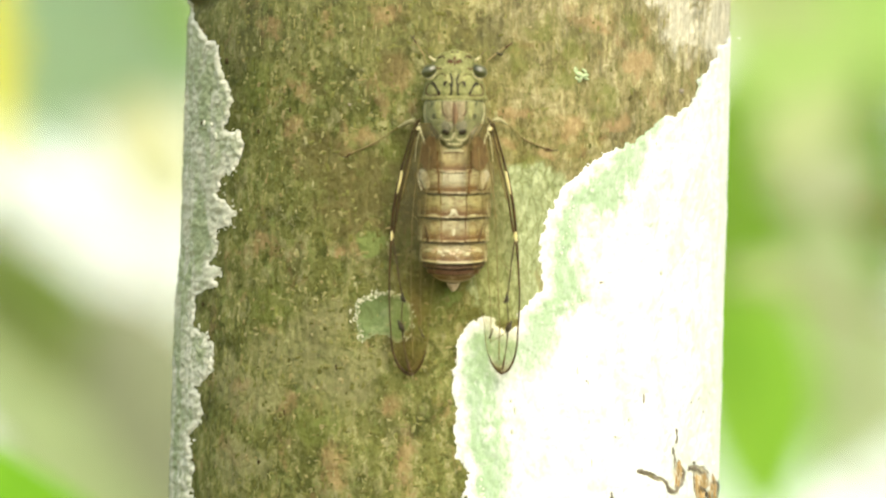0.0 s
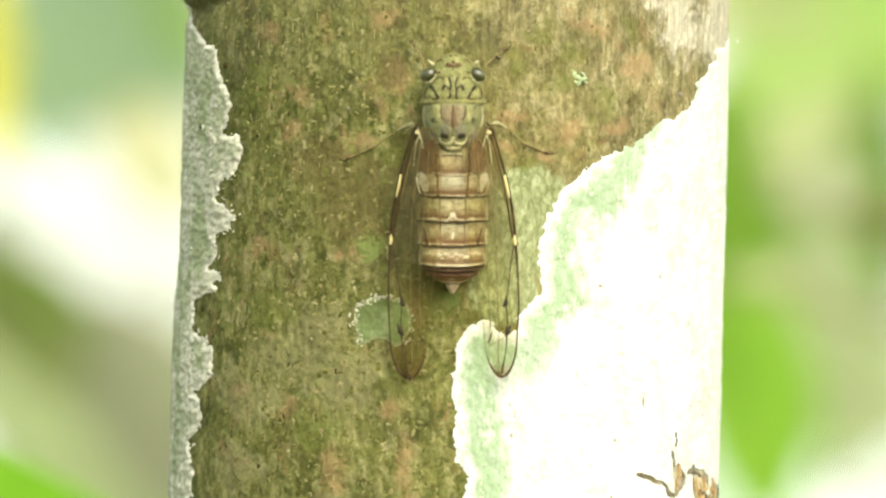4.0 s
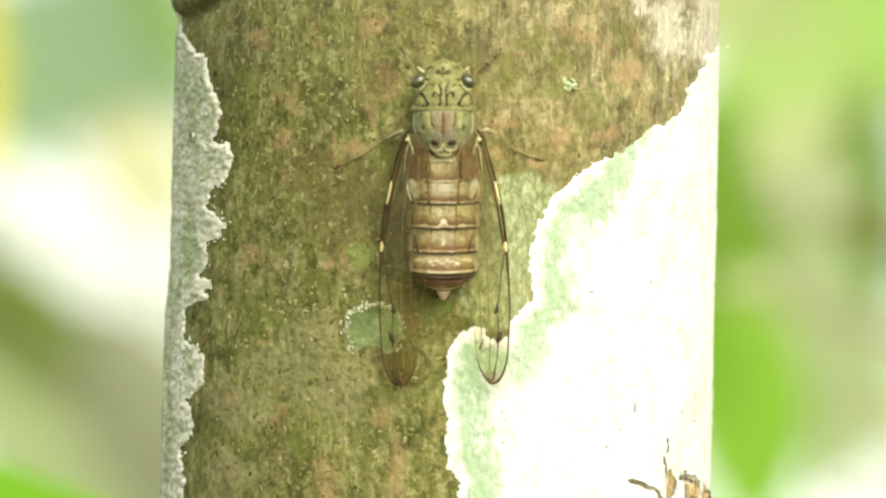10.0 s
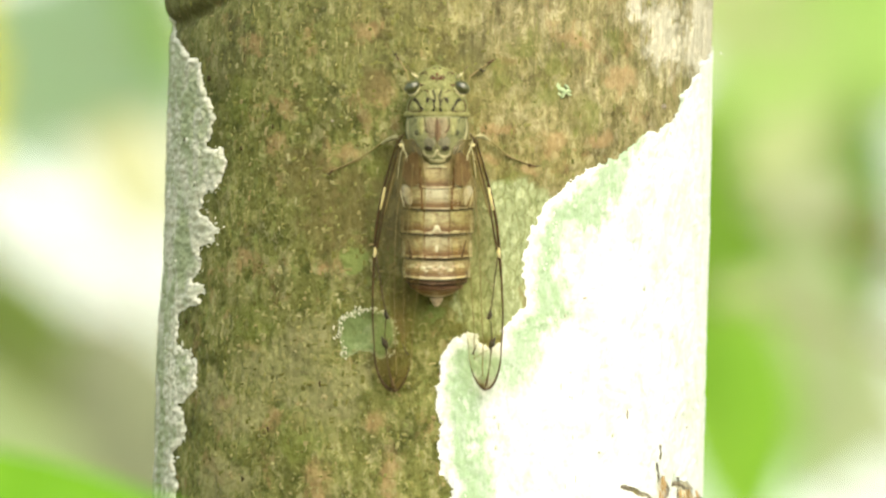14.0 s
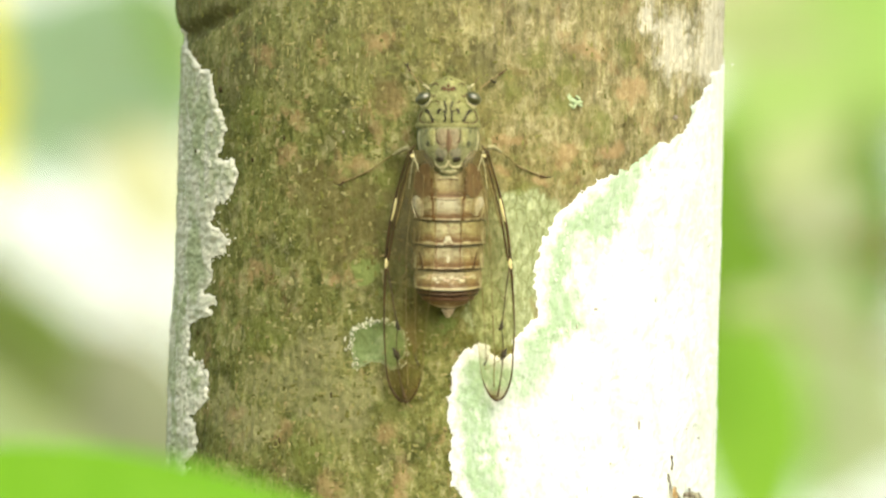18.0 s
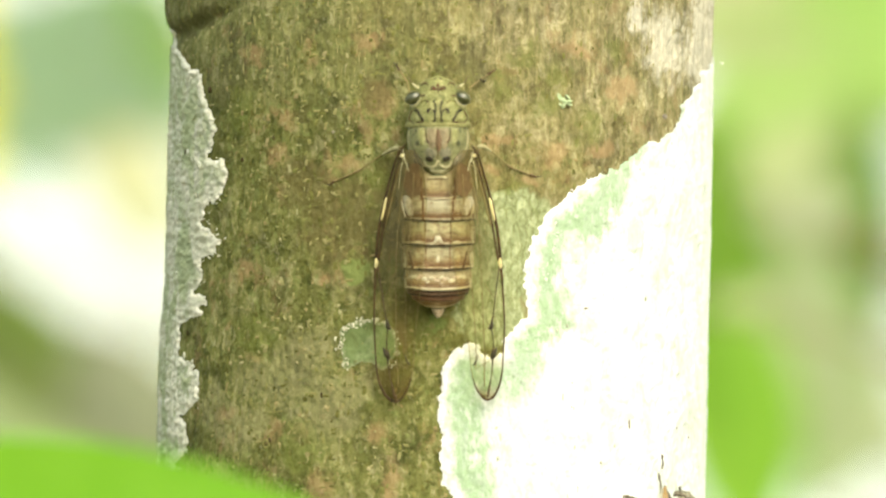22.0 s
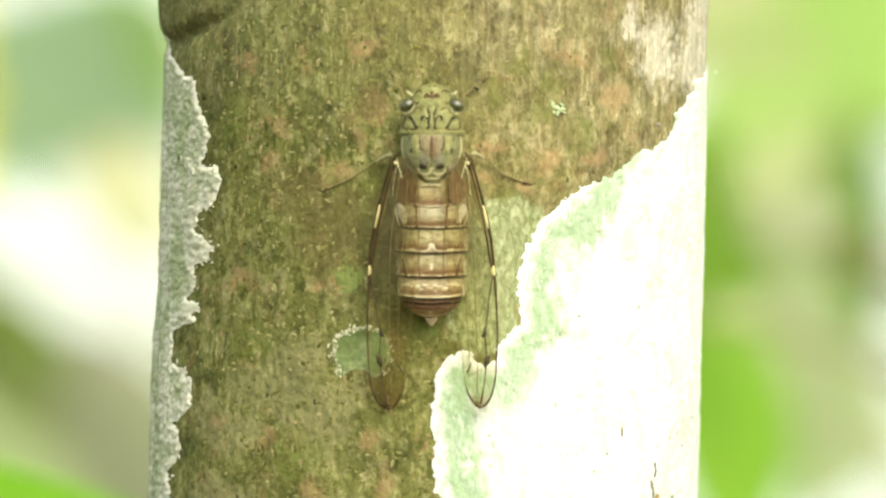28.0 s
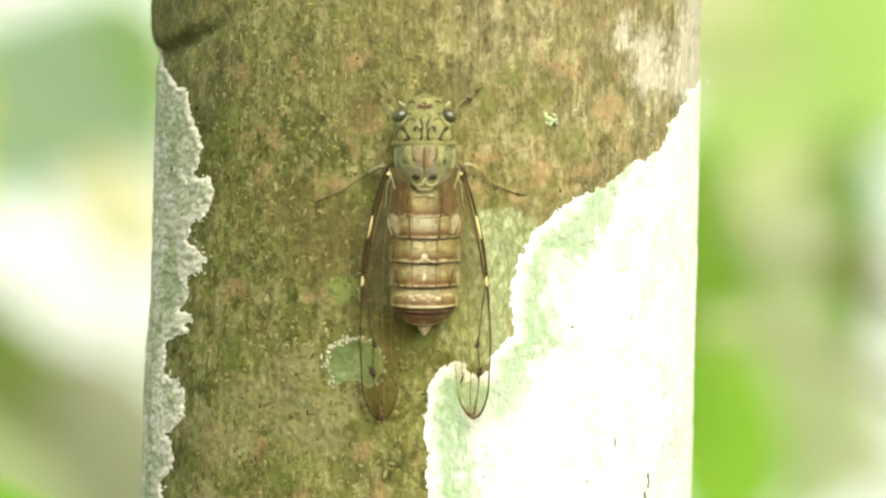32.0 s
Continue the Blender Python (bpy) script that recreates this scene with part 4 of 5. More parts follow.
class Shell:
    """A rounded body part lofted along the insect: stations (b, half width, top, middle)."""

    def __init__(self, name, stations, material, label="", n=16, seg=36, square=1.0, bow=0.0):
        st = smooth_line(stations, n)
        self.st = st
        self.square = square
        verts, faces = [], []
        for i, (b, hw, top, mid) in enumerate(st):
            for j in range(seg):
                w = 2 * math.pi * j / seg
                c, s = math.cos(w), math.sin(w)
                c = math.copysign(abs(c) ** square, c)
                rise = (top - mid) * abs(s) ** square if s > 0 else -(mid - 4) * 0.92 * abs(s)
                verts.append(at(CA + hw * c, b - bow * c * c, mid + rise))
            if i:
                for j in range(seg):
                    k = (j + 1) % seg
                    faces.append(((i - 1) * seg + j, (i - 1) * seg + k, i * seg + k, i * seg + j))
        faces.append(tuple(range(seg)))
        faces.append(tuple(range((n - 1) * seg, n * seg))[::-1])
        me = mesh(name, verts, faces)
        layer = me.attributes.new("along", "FLOAT", "POINT")
        layer.data.foreach_set("value", np.repeat(np.clip((st[-1, 0] - st[:, 0]) / 44, 0, 1), seg).astype(np.float32))
        self.ob = part(name, me, material, cicada, label)

    def top(self, a, b):
        st = self.st
        hw, top, mid = (np.interp(b, st[:, 0], st[:, k]) for k in (1, 2, 3))
        c = min(abs(a - CA) / max(hw, 1e-6), 0.995)
        c = c ** (1 / self.square)
        return mid + (top - mid) * (1 - c * c) ** (self.square / 2)

    def stroke(self, name, points, widths, material, label="", n=14, lift=0.9, bold=1.0):
        """A mark laid on the shell along points (a, b)."""
        wd = [widths] * len(points) if isinstance(widths, (int, float)) else widths
        line = smooth_line([(*p, w * bold) for p, w in zip(points, wd)], n)
        verts, faces = [], []
        for i, (a, b, w) in enumerate(line):
            p0, p1 = line[max(i - 1, 0)], line[min(i + 1, n - 1)]
            d = np.array([p1[0] - p0[0], p1[1] - p0[1]])
            d = d / (np.linalg.norm(d) + 1e-9)
            nx, ny = -d[1] * w / 2, d[0] * w / 2
            for k, h in ((1.1, -2.0), (0.9, lift * 0.7), (0.0, lift), (-0.9, lift * 0.7), (-1.1, -2.0)):
                q = (a + nx * k, b + ny * k)
                verts.append(at(q[0], q[1], self.top(*q) + h))
            if i:
                for k in range(4):
                    faces.append(((i - 1) * 5 + k, (i - 1) * 5 + k + 1, i * 5 + k + 1, i * 5 + k))
        faces.append((4, 3, 2, 1, 0))
        faces.append(tuple(range((n - 1) * 5, n * 5)))
        return part(name, mesh(name, verts, faces), material, self.ob, label)


def both(shell, name, points, widths, material, **more):
    """A mark and its mirror image."""
    shell.stroke(name, points, widths, material, **more)
    shell.stroke(name, [(2 * CA - a, b) for a, b in points], widths, material, **more)


# head
head = Shell("head", [(109, 8, 62, 45), (112, 19, 72, 45), (118, 29, 80, 44), (126, 37, 86, 42), (136, 43, 90, 42), (148, 48, 94, 42), (160, 48, 92, 42)], HEAD, n=18, square=0.9)
bulge = Shell("frons", [(106, 4, 54, 46), (108.5, 9, 64, 46), (113, 14, 76, 46), (120, 14, 83, 46), (127, 8, 86, 46)], HEAD, n=12)
for side in (-1, 1):
    v, f = blob((0, 0, 0), (15.5 * U, 14.5 * U, 11.8 * U), 20, 14)
    eye = part("compound_eye", mesh("compound_eye", v, f), EYE, cicada, "glossy grey-green eye")
    eye.matrix_local = Matrix.Translation(at(CA + side * 43, 146, 72)) @ pose(0, 0, 0, 0, side * 28, 0)
    v, f = tube([at(CA + side * q, b, w) for q, b, w in ((50, 160, 80), (44, 161, 86), (37, 157, 90), (30, 147, 92))], [0.00005, 0.00015, 0.00015, 0.00006], 7, 12)
    part("eye_rim", mesh("eye_rim", v, f), CREAM, cicada, "pale rim behind the eye")
    v, f = tube([at(CA + side * q, b, w) for q, b, w in ((34, 130, 74), (40, 125, 76), (45, 121, 74))], [0.00018, 0.00019, 0.00010], 8, 8)
    socket = part("antenna_base", mesh("antenna_base", v, f), CREAM, cicada)
    v, f = tube([at(CA + side * q, b, w) for q, b, w in ((45, 121, 74), (50, 114, 68), (55, 106, 58))], [0.00007, 0.00005, 0.00002], 6, 8)
    part("bristle", mesh("bristle", v, f), UMBER, socket)
    v, f = blob((0, 0, 0), (2.6 * U, 2.4 * U, 2.6 * U), 10, 7)
    oc = part("ocellus", mesh("ocellus", v, f), OCELLUS, cicada)
    oc.location = at(CA + side * 7, 131, head.top(CA + 7, 131) + 1)
v, f = blob((0, 0, 0), (2.6 * U, 2.4 * U, 2.6 * U), 10, 7)
part("ocellus", mesh("ocellus", v, f), OCELLUS, cicada).location = at(CA, 124, bulge.top(CA, 124) + 0.5)
both(bulge, "mark", [(CA - 3, 112), (CA - 9, 115), (CA - 14, 121)], [2, 3, 2], BLACK)
both(head, "mark", [(CA - 2, 133), (CA - 6, 128), (CA - 11, 127), (CA - 12, 133)], [3, 3, 3.5, 3], UMBER)
both(head, "mark", [(CA - 30, 124), (CA - 22, 120), (CA - 17, 124)], [2, 3, 2], UMBER)
both(head, "mark", [(CA - 33, 139), (CA - 28, 143), (CA - 22, 141)], [2, 3, 2], UMBER)
both(head, "ridge", [(CA - 40, 127), (CA - 31, 121), (CA - 20, 116), (CA - 8, 112)], [1.5, 2.2, 2.2, 1.6], COLLAR)
head.stroke("mark", [(CA, 122), (CA, 130), (CA, 138)], [2, 3, 1.5], UMBER)

# pronotum with its marks and collar
pron = Shell("pronotum", [(146, 26, 84, 44), (149, 34, 92, 44), (154, 42, 97, 44), (164, 50, 101, 44), (178, 54, 104, 44), (190, 56, 104, 44), (198, 55, 98, 44)], HEAD, n=18, square=0.86)
both(pron, "mark", [(CA - 8, 151), (CA - 5, 160), (CA - 3.5, 168), (CA - 6, 176), (CA - 5, 184), (CA - 8, 189)], [3.5, 3, 3, 3, 3.5, 5], BLACK, bold=1.0)
both(pron, "mark", [(CA - 18, 174), (CA - 17, 168), (CA - 12, 166), (CA - 6, 172)], [4, 5.5, 4, 3], BLACK, bold=1.0)
both(pron, "mark", [(CA - 33, 154), (CA - 26, 151), (CA - 19, 152), (CA - 14, 158)], [2, 3.4, 3, 2], UMBER)
both(pron, "mark", [(CA - 42, 168), (CA - 37, 169), (CA - 32, 177), (CA - 26, 188)], [5.5, 6, 3.6, 6.5], BLACK, bold=1.0)
both(pron, "mark", [(CA - 45, 168), (CA - 50, 177), (CA - 50, 186), (CA - 44, 190), (CA - 34, 190), (CA - 26, 188)], [2.0, 2.4, 2.4, 2.4, 2.6, 3.0], UMBER)
pron.stroke("ridge", [(CA, 150), (CA, 160), (CA, 170), (CA, 184)], [11, 7.5, 5, 8], COLLAR)
both(pron, "ridge", [(CA - 15, 155), (CA - 13, 161), (CA - 10, 168)], [10, 10, 6], COLLAR)
both(pron, "ridge", [(CA - 40, 176), (CA - 39, 182), (CA - 37, 187)], [7, 10, 7], COLLAR)
collar = Shell("collar", [(187, 54, 101, 44), (190, 57, 103.5, 44), (195, 58.5, 103.5, 44), (198, 57, 102, 44)], COLLAR, n=9, square=0.86)
collar.stroke("seam", [(CA - 50, 199), (CA - 20, 198.2), (CA, 198), (CA + 20, 198.2), (CA + 50, 199)], 1.6, BLACK, n=24)

# mesonotum with its cross-shaped ridge
meso = Shell("mesonotum", [(196, 50, 102, 44), (202, 54, 106, 44), (216, 55, 109, 44), (234, 53, 111, 44), (250, 47, 110, 44), (262, 39, 107, 44), (274, 28, 102, 44), (284, 22, 92, 44)], NOTUM, n=22, square=0.82)
both(meso, "stripe", [(CA - 10, 200), (CA - 10.5, 212), (CA - 10.5, 226), (CA - 9, 236)], [16, 17, 16, 9], RUST)
meso.stroke("stripe", [(CA, 199), (CA, 220), (CA, 240), (CA - 0.5, 256)], [2.2, 2.5, 2.2, 1.6], UMBER, lift=1.4)
both(meso, "stripe", [(CA - 28.5, 201), (CA - 29, 214), (CA - 28, 230)], [11, 12, 6], COLLAR, lift=0.7)
both(meso, "stripe", [(CA - 10, 237), (CA - 13, 244), (CA - 15, 250)], [18, 22, 16], SLATE, lift=0.7)
both(meso, "stripe", [(CA - 21, 200), (CA - 21.5, 211), (CA - 20, 220), (CA - 16, 227)], [1.8, 2.2, 2.8, 3.4], UMBER, lift=1.2)
meso.stroke("stripe", [(CA, 203), (CA + 1, 216), (CA + 1.5, 228), (CA + 0.5, 242)], [5, 10, 12, 4], ORANGE, lift=1.1)
both(meso, "spot", [(CA - 40, 201), (CA - 39, 205), (CA - 39, 208)], [3, 3, 2.4], DUSK)
both(meso, "spot", [(CA - 36, 222), (CA - 36, 226), (CA - 36, 231)], [5, 7, 5], DUSK)
both(meso, "spot", [(CA - 22, 253), (CA - 15, 254.5), (CA - 8, 256)], [6, 10, 7], BLACK)
both(meso, "ridge", [(CA - 24, 258), (CA - 21, 266), (CA - 13, 269), (CA - 4, 266), (CA - 1, 256)], [2.5, 5, 5.5, 4.5, 2.5], CREAM)
meso.stroke("ridge", [(CA - 15, 274), (CA - 5, 277), (CA + 5, 277), (CA + 15, 274)], [4, 7, 7, 4], CREAM)
both(meso, "rim", [(CA - 51, 204), (CA - 52.5, 220), (CA - 49, 238), (CA - 42, 252), (CA - 34, 262)], [1.8, 3.2, 3.6, 3.0, 1.8], CREAM)

# abdomen: overlapping plates, each slides on the next
PLATES = []
for name, stations, mat, label, slide in (
        ("tergite", [(274, 44, 83, 40), (288, 54, 91, 40), (304, 58, 94, 40), (320, 61, 96, 40), (330, 62, 97, 40), (332, 60, 90, 40)], TERG_BROWN, "brown first plate", 4.5),
        ("tergite", [(304, 58, 86, 40), (316, 68, 92, 40), (334, 70, 97, 40), (352, 68, 98, 40), (366, 66, 98, 40), (369, 64, 91, 40)], TERG_GREY, "", 4.5),
        ("tergite", [(352, 58, 86, 40), (370, 63.5, 93, 40), (388, 65, 96, 40), (402, 65.5, 97, 40), (409, 65, 97, 40), (411, 63, 90, 40)], TERG_GOLD, "", 3.5),
        ("tergite", [(396, 56, 84, 40), (412, 61, 91, 40), (430, 62.5, 94, 40), (445, 63, 95, 40), (451, 62.5, 95, 40), (453, 60, 88, 40)], TERG_TAN, "", 2.6),
        ("tergite", [(440, 54, 80, 40), (454, 58, 87, 40), (466, 60, 90, 40), (480, 60.5, 91, 40), (489, 59, 90, 40), (491, 57, 84, 40)], TERG_PALE, "", 4.5),
        ("tergite", [(478, 50, 74, 40), (490, 54, 82, 40), (495, 54.5, 83, 40), (500, 53, 82, 40), (502, 51, 76, 40)], TERG_UMBER, "", 6.5),
        ("tergite", [(484, 46, 68, 38), (498, 49, 76, 38), (506, 48, 76, 38), (512, 46, 74, 38), (514, 44, 69, 38)], TERG_RED, "dark red plate", 10),
        ("tergite", [(494, 42, 62, 36), (508, 44, 68, 36), (516, 42, 68, 36), (524, 36, 64, 36), (530, 27, 58, 36), (534, 14, 48, 34)], TERG_END, "", 17),
        ("anal_tip", [(500, 10, 52, 32), (526, 12, 52, 32), (535, 9, 48, 32), (543, 3, 42, 32)], TIP, "pale pointed tip", 12)):
    sh = Shell(name, stations, mat, label, n=16, square=0.76, bow=12 if stations[-1][0] == 332 else 4 if stations[-1][0] < 530 else 4 if name == "tergite" else 0)
    PLATES.append((sh, slide))
for k in (0, 1, 2, 3):
    sh = PLATES[k][0]
    b0, b1 = sh.st[0, 0] + 14, sh.st[-1, 0] - 3
    spread = (29, 26, 22, 21)[k]
    both(sh, "stripe", [(CA - spread, b0), (CA - spread - 0.7, (b0 + b1) / 2), (CA - spread + 0.4, b1)], [5.0, 3.6, 5.0] if k < 2 else [2.6, 1.5, 2.8], SEPIA)
both(PLATES[1][0], "flank_patch", [(CA - 50, 316), (CA - 50, 330), (CA - 49, 344), (CA - 48, 357)], [10, 15, 14, 9], TERG_SIDE, lift=0.5)
both(PLATES[1][0], "flap", [(CA - 58, 312), (CA - 64, 319), (CA - 65.5, 332), (CA - 62, 348), (CA - 57, 360)], [2.5, 4.5, 5, 4.5, 2], FLAP, lift=1.2)
both(PLATES[2][0], "flank_patch", [(CA - 62, 376), (CA - 61, 388), (CA - 61, 400)], [6, 8, 5], FLANK)
both(PLATES[3][0], "flank_patch", [(CA - 60, 420), (CA - 59, 434), (CA - 60, 447)], [5, 8, 5], FLANK)
both(PLATES[3][0], "stripe", [(CA - 52, 417), (CA - 47, 436), (CA - 44, 450)], [2, 4, 5], UMBER)
PLATES[2][0].stroke("spot", [(CA - 9, 404), (CA - 4, 401), (CA, 396), (CA + 4, 401), (CA + 9, 404)], [1.5, 5, 11, 5, 1.5], FLANK)
PLATES[3][0].stroke("spot", [(CA, 426), (CA, 432), (CA, 438)], [3, 6, 3], FLANK, lift=0.5)
both(PLATES[2][0], "spot", [(CA - 44, 404), (CA - 34, 403), (CA - 26, 404.5)], [2, 4, 2], FLANK)
rng = random.Random(8)
for q in range(-48, 50, 6):
    b0, r = 469 + rng.uniform(-6, 5), rng.uniform(4, 8)
    PLATES[4][0].stroke("spot", [(CA + q - r * 0.7, b0 + rng.uniform(-3, 3)), (CA + q, b0), (CA + q + r * 0.7, b0 + rng.uniform(-3, 3))], [r * 0.4, r, r * 0.5], rng.choice((FLANK, FLANK, FLAP, TIP)), n=8, lift=0.5)
PLATES[4][0].stroke("band", [(CA - 50, 484), (CA - 25, 487), (CA, 487.5), (CA + 25, 487), (CA + 50, 484)], [3, 4.5, 5, 4.5, 3], FLAP, n=24)
both(PLATES[0][0], "flank_patch", [(CA - 44, 279), (CA - 44, 296), (CA - 43, 314)], [18, 26, 10], BASAL)

for k, wide in ((1, 7), (2, 6), (3, 6), (4, 5)):
    sh = PLATES[k][0]
    b0, b1 = sh.st[0, 0] + 16, sh.st[-1, 0] - 5
    hw = float(np.interp((b0 + b1) / 2, sh.st[:, 0], sh.st[:, 1]))
    both(sh, "side_hem", [(CA - hw + 4, b0), (CA - hw + 2.5, (b0 + b1) / 2), (CA - hw + 4, b1)], [wide * 0.5, wide, wide * 0.6], FLANK)
PLATES[0][0].stroke("ridge", [(CA - 17, 291), (CA - 8, 289.5), (CA + 8, 289.5), (CA + 17, 291)], [2, 3.5, 3.5, 2], CREAM)
PLATES[0][0].stroke("seam", [(CA - 18, 294), (CA, 293), (CA + 18, 294)], 1.8, UMBER)

# wings
def wing(side, edge, inner):
    """One clear forewing, roofed along the body: a skin between the leading edge and the inner edge, with raised veins."""
    eb, ib = np.array(edge, float), np.array(inner, float)
    turn_b, (tip_a, end) = 606, edge[-1]
    close = turn_b + (end - turn_b) * np.sin(np.linspace(0, math.pi / 2, 18))
    rows = np.concatenate([np.linspace(238, turn_b, 34), close[1:]])
    e_a, i_a = np.interp(rows, eb[:, 1], eb[:, 0]), np.interp(rows, ib[:, 1], ib[:, 0])
    for line, bluff in ((e_a, 0.95), (i_a, 1.35)):
        line[:34] = np.convolve(np.pad(line[:34], 2, "edge"), np.ones(5) / 5, "valid")
        line[34:] = tip_a + (line[33] - tip_a) * np.cos(np.linspace(0, math.pi / 2, 18))[1:] ** bluff

    def spot(b, t, lift=0.0):
        ae, ai = np.interp(b, rows, e_a), np.interp(b, rows, i_a)
        a = ae + (ai - ae) * t
        we = np.interp(b, (235, 300, 437, 600, 681), (70, 46, 32, 26, 20)) - drop(ae)
        wi = np.interp(b, (235, 262, 330, 420, 480, 545, 600, 681), (92, 104, 106, 104, 98, 74, 50, 22)) - drop(ai) * 0.5
        return at(a, b, we + (wi - we) * t + 9 * math.sin(math.pi * t) + lift)

    def skin(name, r0, r1):
        verts = [spot(b, t) for b in rows[r0:r1] for t in np.linspace(0, 1, 11)]
        faces = [(i * 11 + j, i * 11 + j + 1, (i + 1) * 11 + j + 1, (i + 1) * 11 + j) for i in range(r1 - r0 - 1) for j in range(10)]
        return mesh(name, verts, faces)

    me = skin("forewing", 0, len(rows))
    layer = me.attributes.new("smoke_shade", "FLOAT", "POINT")
    across = np.linspace(0, 1, 11)
    tip = 0.95 * np.clip((rows - 600) / 74, 0, 1) ** 1.5 if side < 0 else 0.7 * np.clip((rows - 655) / 16, 0, 1)
    # root and mid-wing brown paint the shade between wing and body, deeper on the left
    root = 0.45 * np.clip((322 - rows) / 50, 0, 1)
    brown = np.outer(tip + root, 0.35 + 1.1 * across) + (0.04 if side < 0 else 0.02) * (0.35 + across)
    brown += np.outer((0.95 if side < 0 else 0.35) * np.clip((490 - rows) / 110, 0, 1), np.exp(-((across - 0.36) / 0.32) ** 2))
    layer.data.foreach_set("value", np.clip(brown, 0, 1).ravel().astype(np.float32))
    body = part("forewing", me, MEMBRANE, cicada, "clear folded wing with dark veins and smoky tip")

    def vein(points, radii, material, n=24, name="vein", label=""):
        line = smooth_line([(b, t) for b, t in points], n)
        v, f = tube([spot(b, min(max(t, 0), 1), 0.6) for b, t in line], list(np.interp(np.linspace(0, 1, n), np.linspace(0, 1, len(radii)), [r * U for r in radii])), 7)
        part(name, mesh(name, v, f), material, body, label)

    vein([(238, 0), (300, 0), (370, 0), (437, 0), (520, 0), (600, 0), (640, 0), (665, 0), (end - 3, 0), (end - 0.3, 0.5)], [1.5, 2.2, 2.9, 2.8, 1.6, 1.4, 1.8, 2.6, 3.4, 3.4] if side < 0 else [1.5, 2.2, 2.9, 2.8, 1.6, 1.4, 1.6, 2.0, 2.6, 2.6], VEIN, 60)
    vein([(end - 0.3, 0.5), (end - 3, 1), (663, 1), (640, 1)], [2.6, 2.2, 1.6, 0.9], VEIN, 20)
    vein([(640, 1), (560, 1), (480, 1), (400, 1), (320, 1), (262, 1)], [0.7, 0.5, 0.5, 0.6, 0.7, 0.9], FINE_VEIN, 40, "wing_margin")
    vein([(250, 0.14), (330, 0.10), (400, 0.08), (432, 0.05)], [1.6, 1.7, 2.2, 2.0], VEIN, 24)
    vein([(262, 0.2), (330, 0.16), (372, 0.13)], [1.6, 1.8, 1.2], FINE_VEIN, 20)
    vein([(322, 0.02), (340, 0.03), (362, 0.02)], [1.8, 2.8, 1.4], PALE_VEIN, 12, "pale_vein", "cream streak on the leading vein")
    vein([(427, 0.0), (437, 0.02), (447, 0.0)], [2.2, 3.8, 2.0], PALE_VEIN, 10, "pale_node", "cream node on the leading vein")
    vein([(444, 0.04), (480, 0.14), (520, 0.24), (548, 0.33)], [1.5, 1.2, 1.1, 1.4], VEIN, 24)
    vein([(548, 0.33), (575, 0.30), (602, 0.30), (640, 0.36), (662, 0.42)], [1.2, 1.0, 1.3, 1.0, 1.4], VEIN, 24)
    vein([(270, 0.42), (350, 0.40), (450, 0.44), (540, 0.52), (610, 0.56), (655, 0.62)], [1.1, 0.8, 0.7, 0.8, 0.9, 1.1], FINE_VEIN, 40)
    vein([(280, 0.68), (380, 0.66), (480, 0.68), (560, 0.76), (625, 0.85)], [1.0, 0.7, 0.6, 0.7, 0.8], FINE_VEIN, 40)
    vein([(602, 0.30), (612, 0.50), (622, 0.80)], [0.8, 0.5, 0.6], FINE_VEIN, 14)
    vein([(548, 0.33), (556, 0.55), (560, 0.78)], [0.8, 0.5, 0.5], FINE_VEIN, 14)
    vein([(500, 0.20), (470, 0.42)], [0.7, 0.6], FINE_VEIN, 8)
    vein([(400, 0.42), (420, 0.66)], [0.6, 0.6], FINE_VEIN, 8)
    vein([(536, 0.30), (549, 0.33), (554, 0.40)], [0.9, 4.8, 1.4], BLACK, 12, "vein_spot")
    vein([(586, 0.20), (599, 0.29), (606, 0.37)], [1.0, 6.0, 1.8], BLACK, 12, "vein_spot")
    vein([(590, 0.34), (601, 0.31), (614, 0.33)], [0.6, 3.0, 0.7], BLACK, 12, "vein_spot")
    vein([(598, 0.74), (612, 0.84), (618, 0.92)], [0.5, 1.8, 0.7], BLACK, 10, "vein_spot")
    vein([(640, 0.36), (660, 0.42), (end - 6, 0.5)], [0.7, 2.0, 3.4 if side < 0 else 2.0], VEIN, 14)
    vein([(246, 0.32), (268, 0.26), (306, 0.30)], [0.7, 1.1, 0.5], CREAM, 16, "hinge_ridge")
    us = np.linspace(0, 1, 12)
    base = [spot(262 + (60 - 12 * (2 * t - 1) ** 2) * q, 0.87 - (1 - t) * 0.50 * math.sin(math.pi * (0.12 + 0.62 * q)) ** 0.8, 0.5) for q in us for t in np.linspace(0, 1, 7)]
    faces = [(i * 7 + j, i * 7 + j + 1, (i + 1) * 7 + j + 1, (i + 1) * 7 + j) for i in range(11) for j in range(6)]
    part("wing_base", mesh("wing_base", base, faces), BASAL, body, "red-brown membrane at the wing's root")
    v, f = blob((0, 0, 0), (2.9 * U, 2.9 * U, 3.1 * U), 12, 8, 0.1)
    part("wing_hinge", mesh("wing_hinge", v, f), PALE_VEIN, body, "cream wing hinge").location = at(CA + side * 64, 248, 80)
    v, f = tube([at(CA + side * q, b, w) for q, b, w in ((62, 238, 86), (60, 250, 90), (55, 264, 95), (52, 276, 97))], [0.00004, 0.00009, 0.00008, 0.00004], 8, 16)
    part("hinge_bar", mesh("hinge_bar", v, f), CREAM, body)
    v, f = tube([at(CA + side * q, b, w) for q, b, w in ((58, 228, 80), (66, 240, 76), (68, 256, 70))], [0.0001, 0.00014, 0.0001], 7, 10)
    part("hinge_bar", mesh("hinge_bar", v, f), VEIN, body)


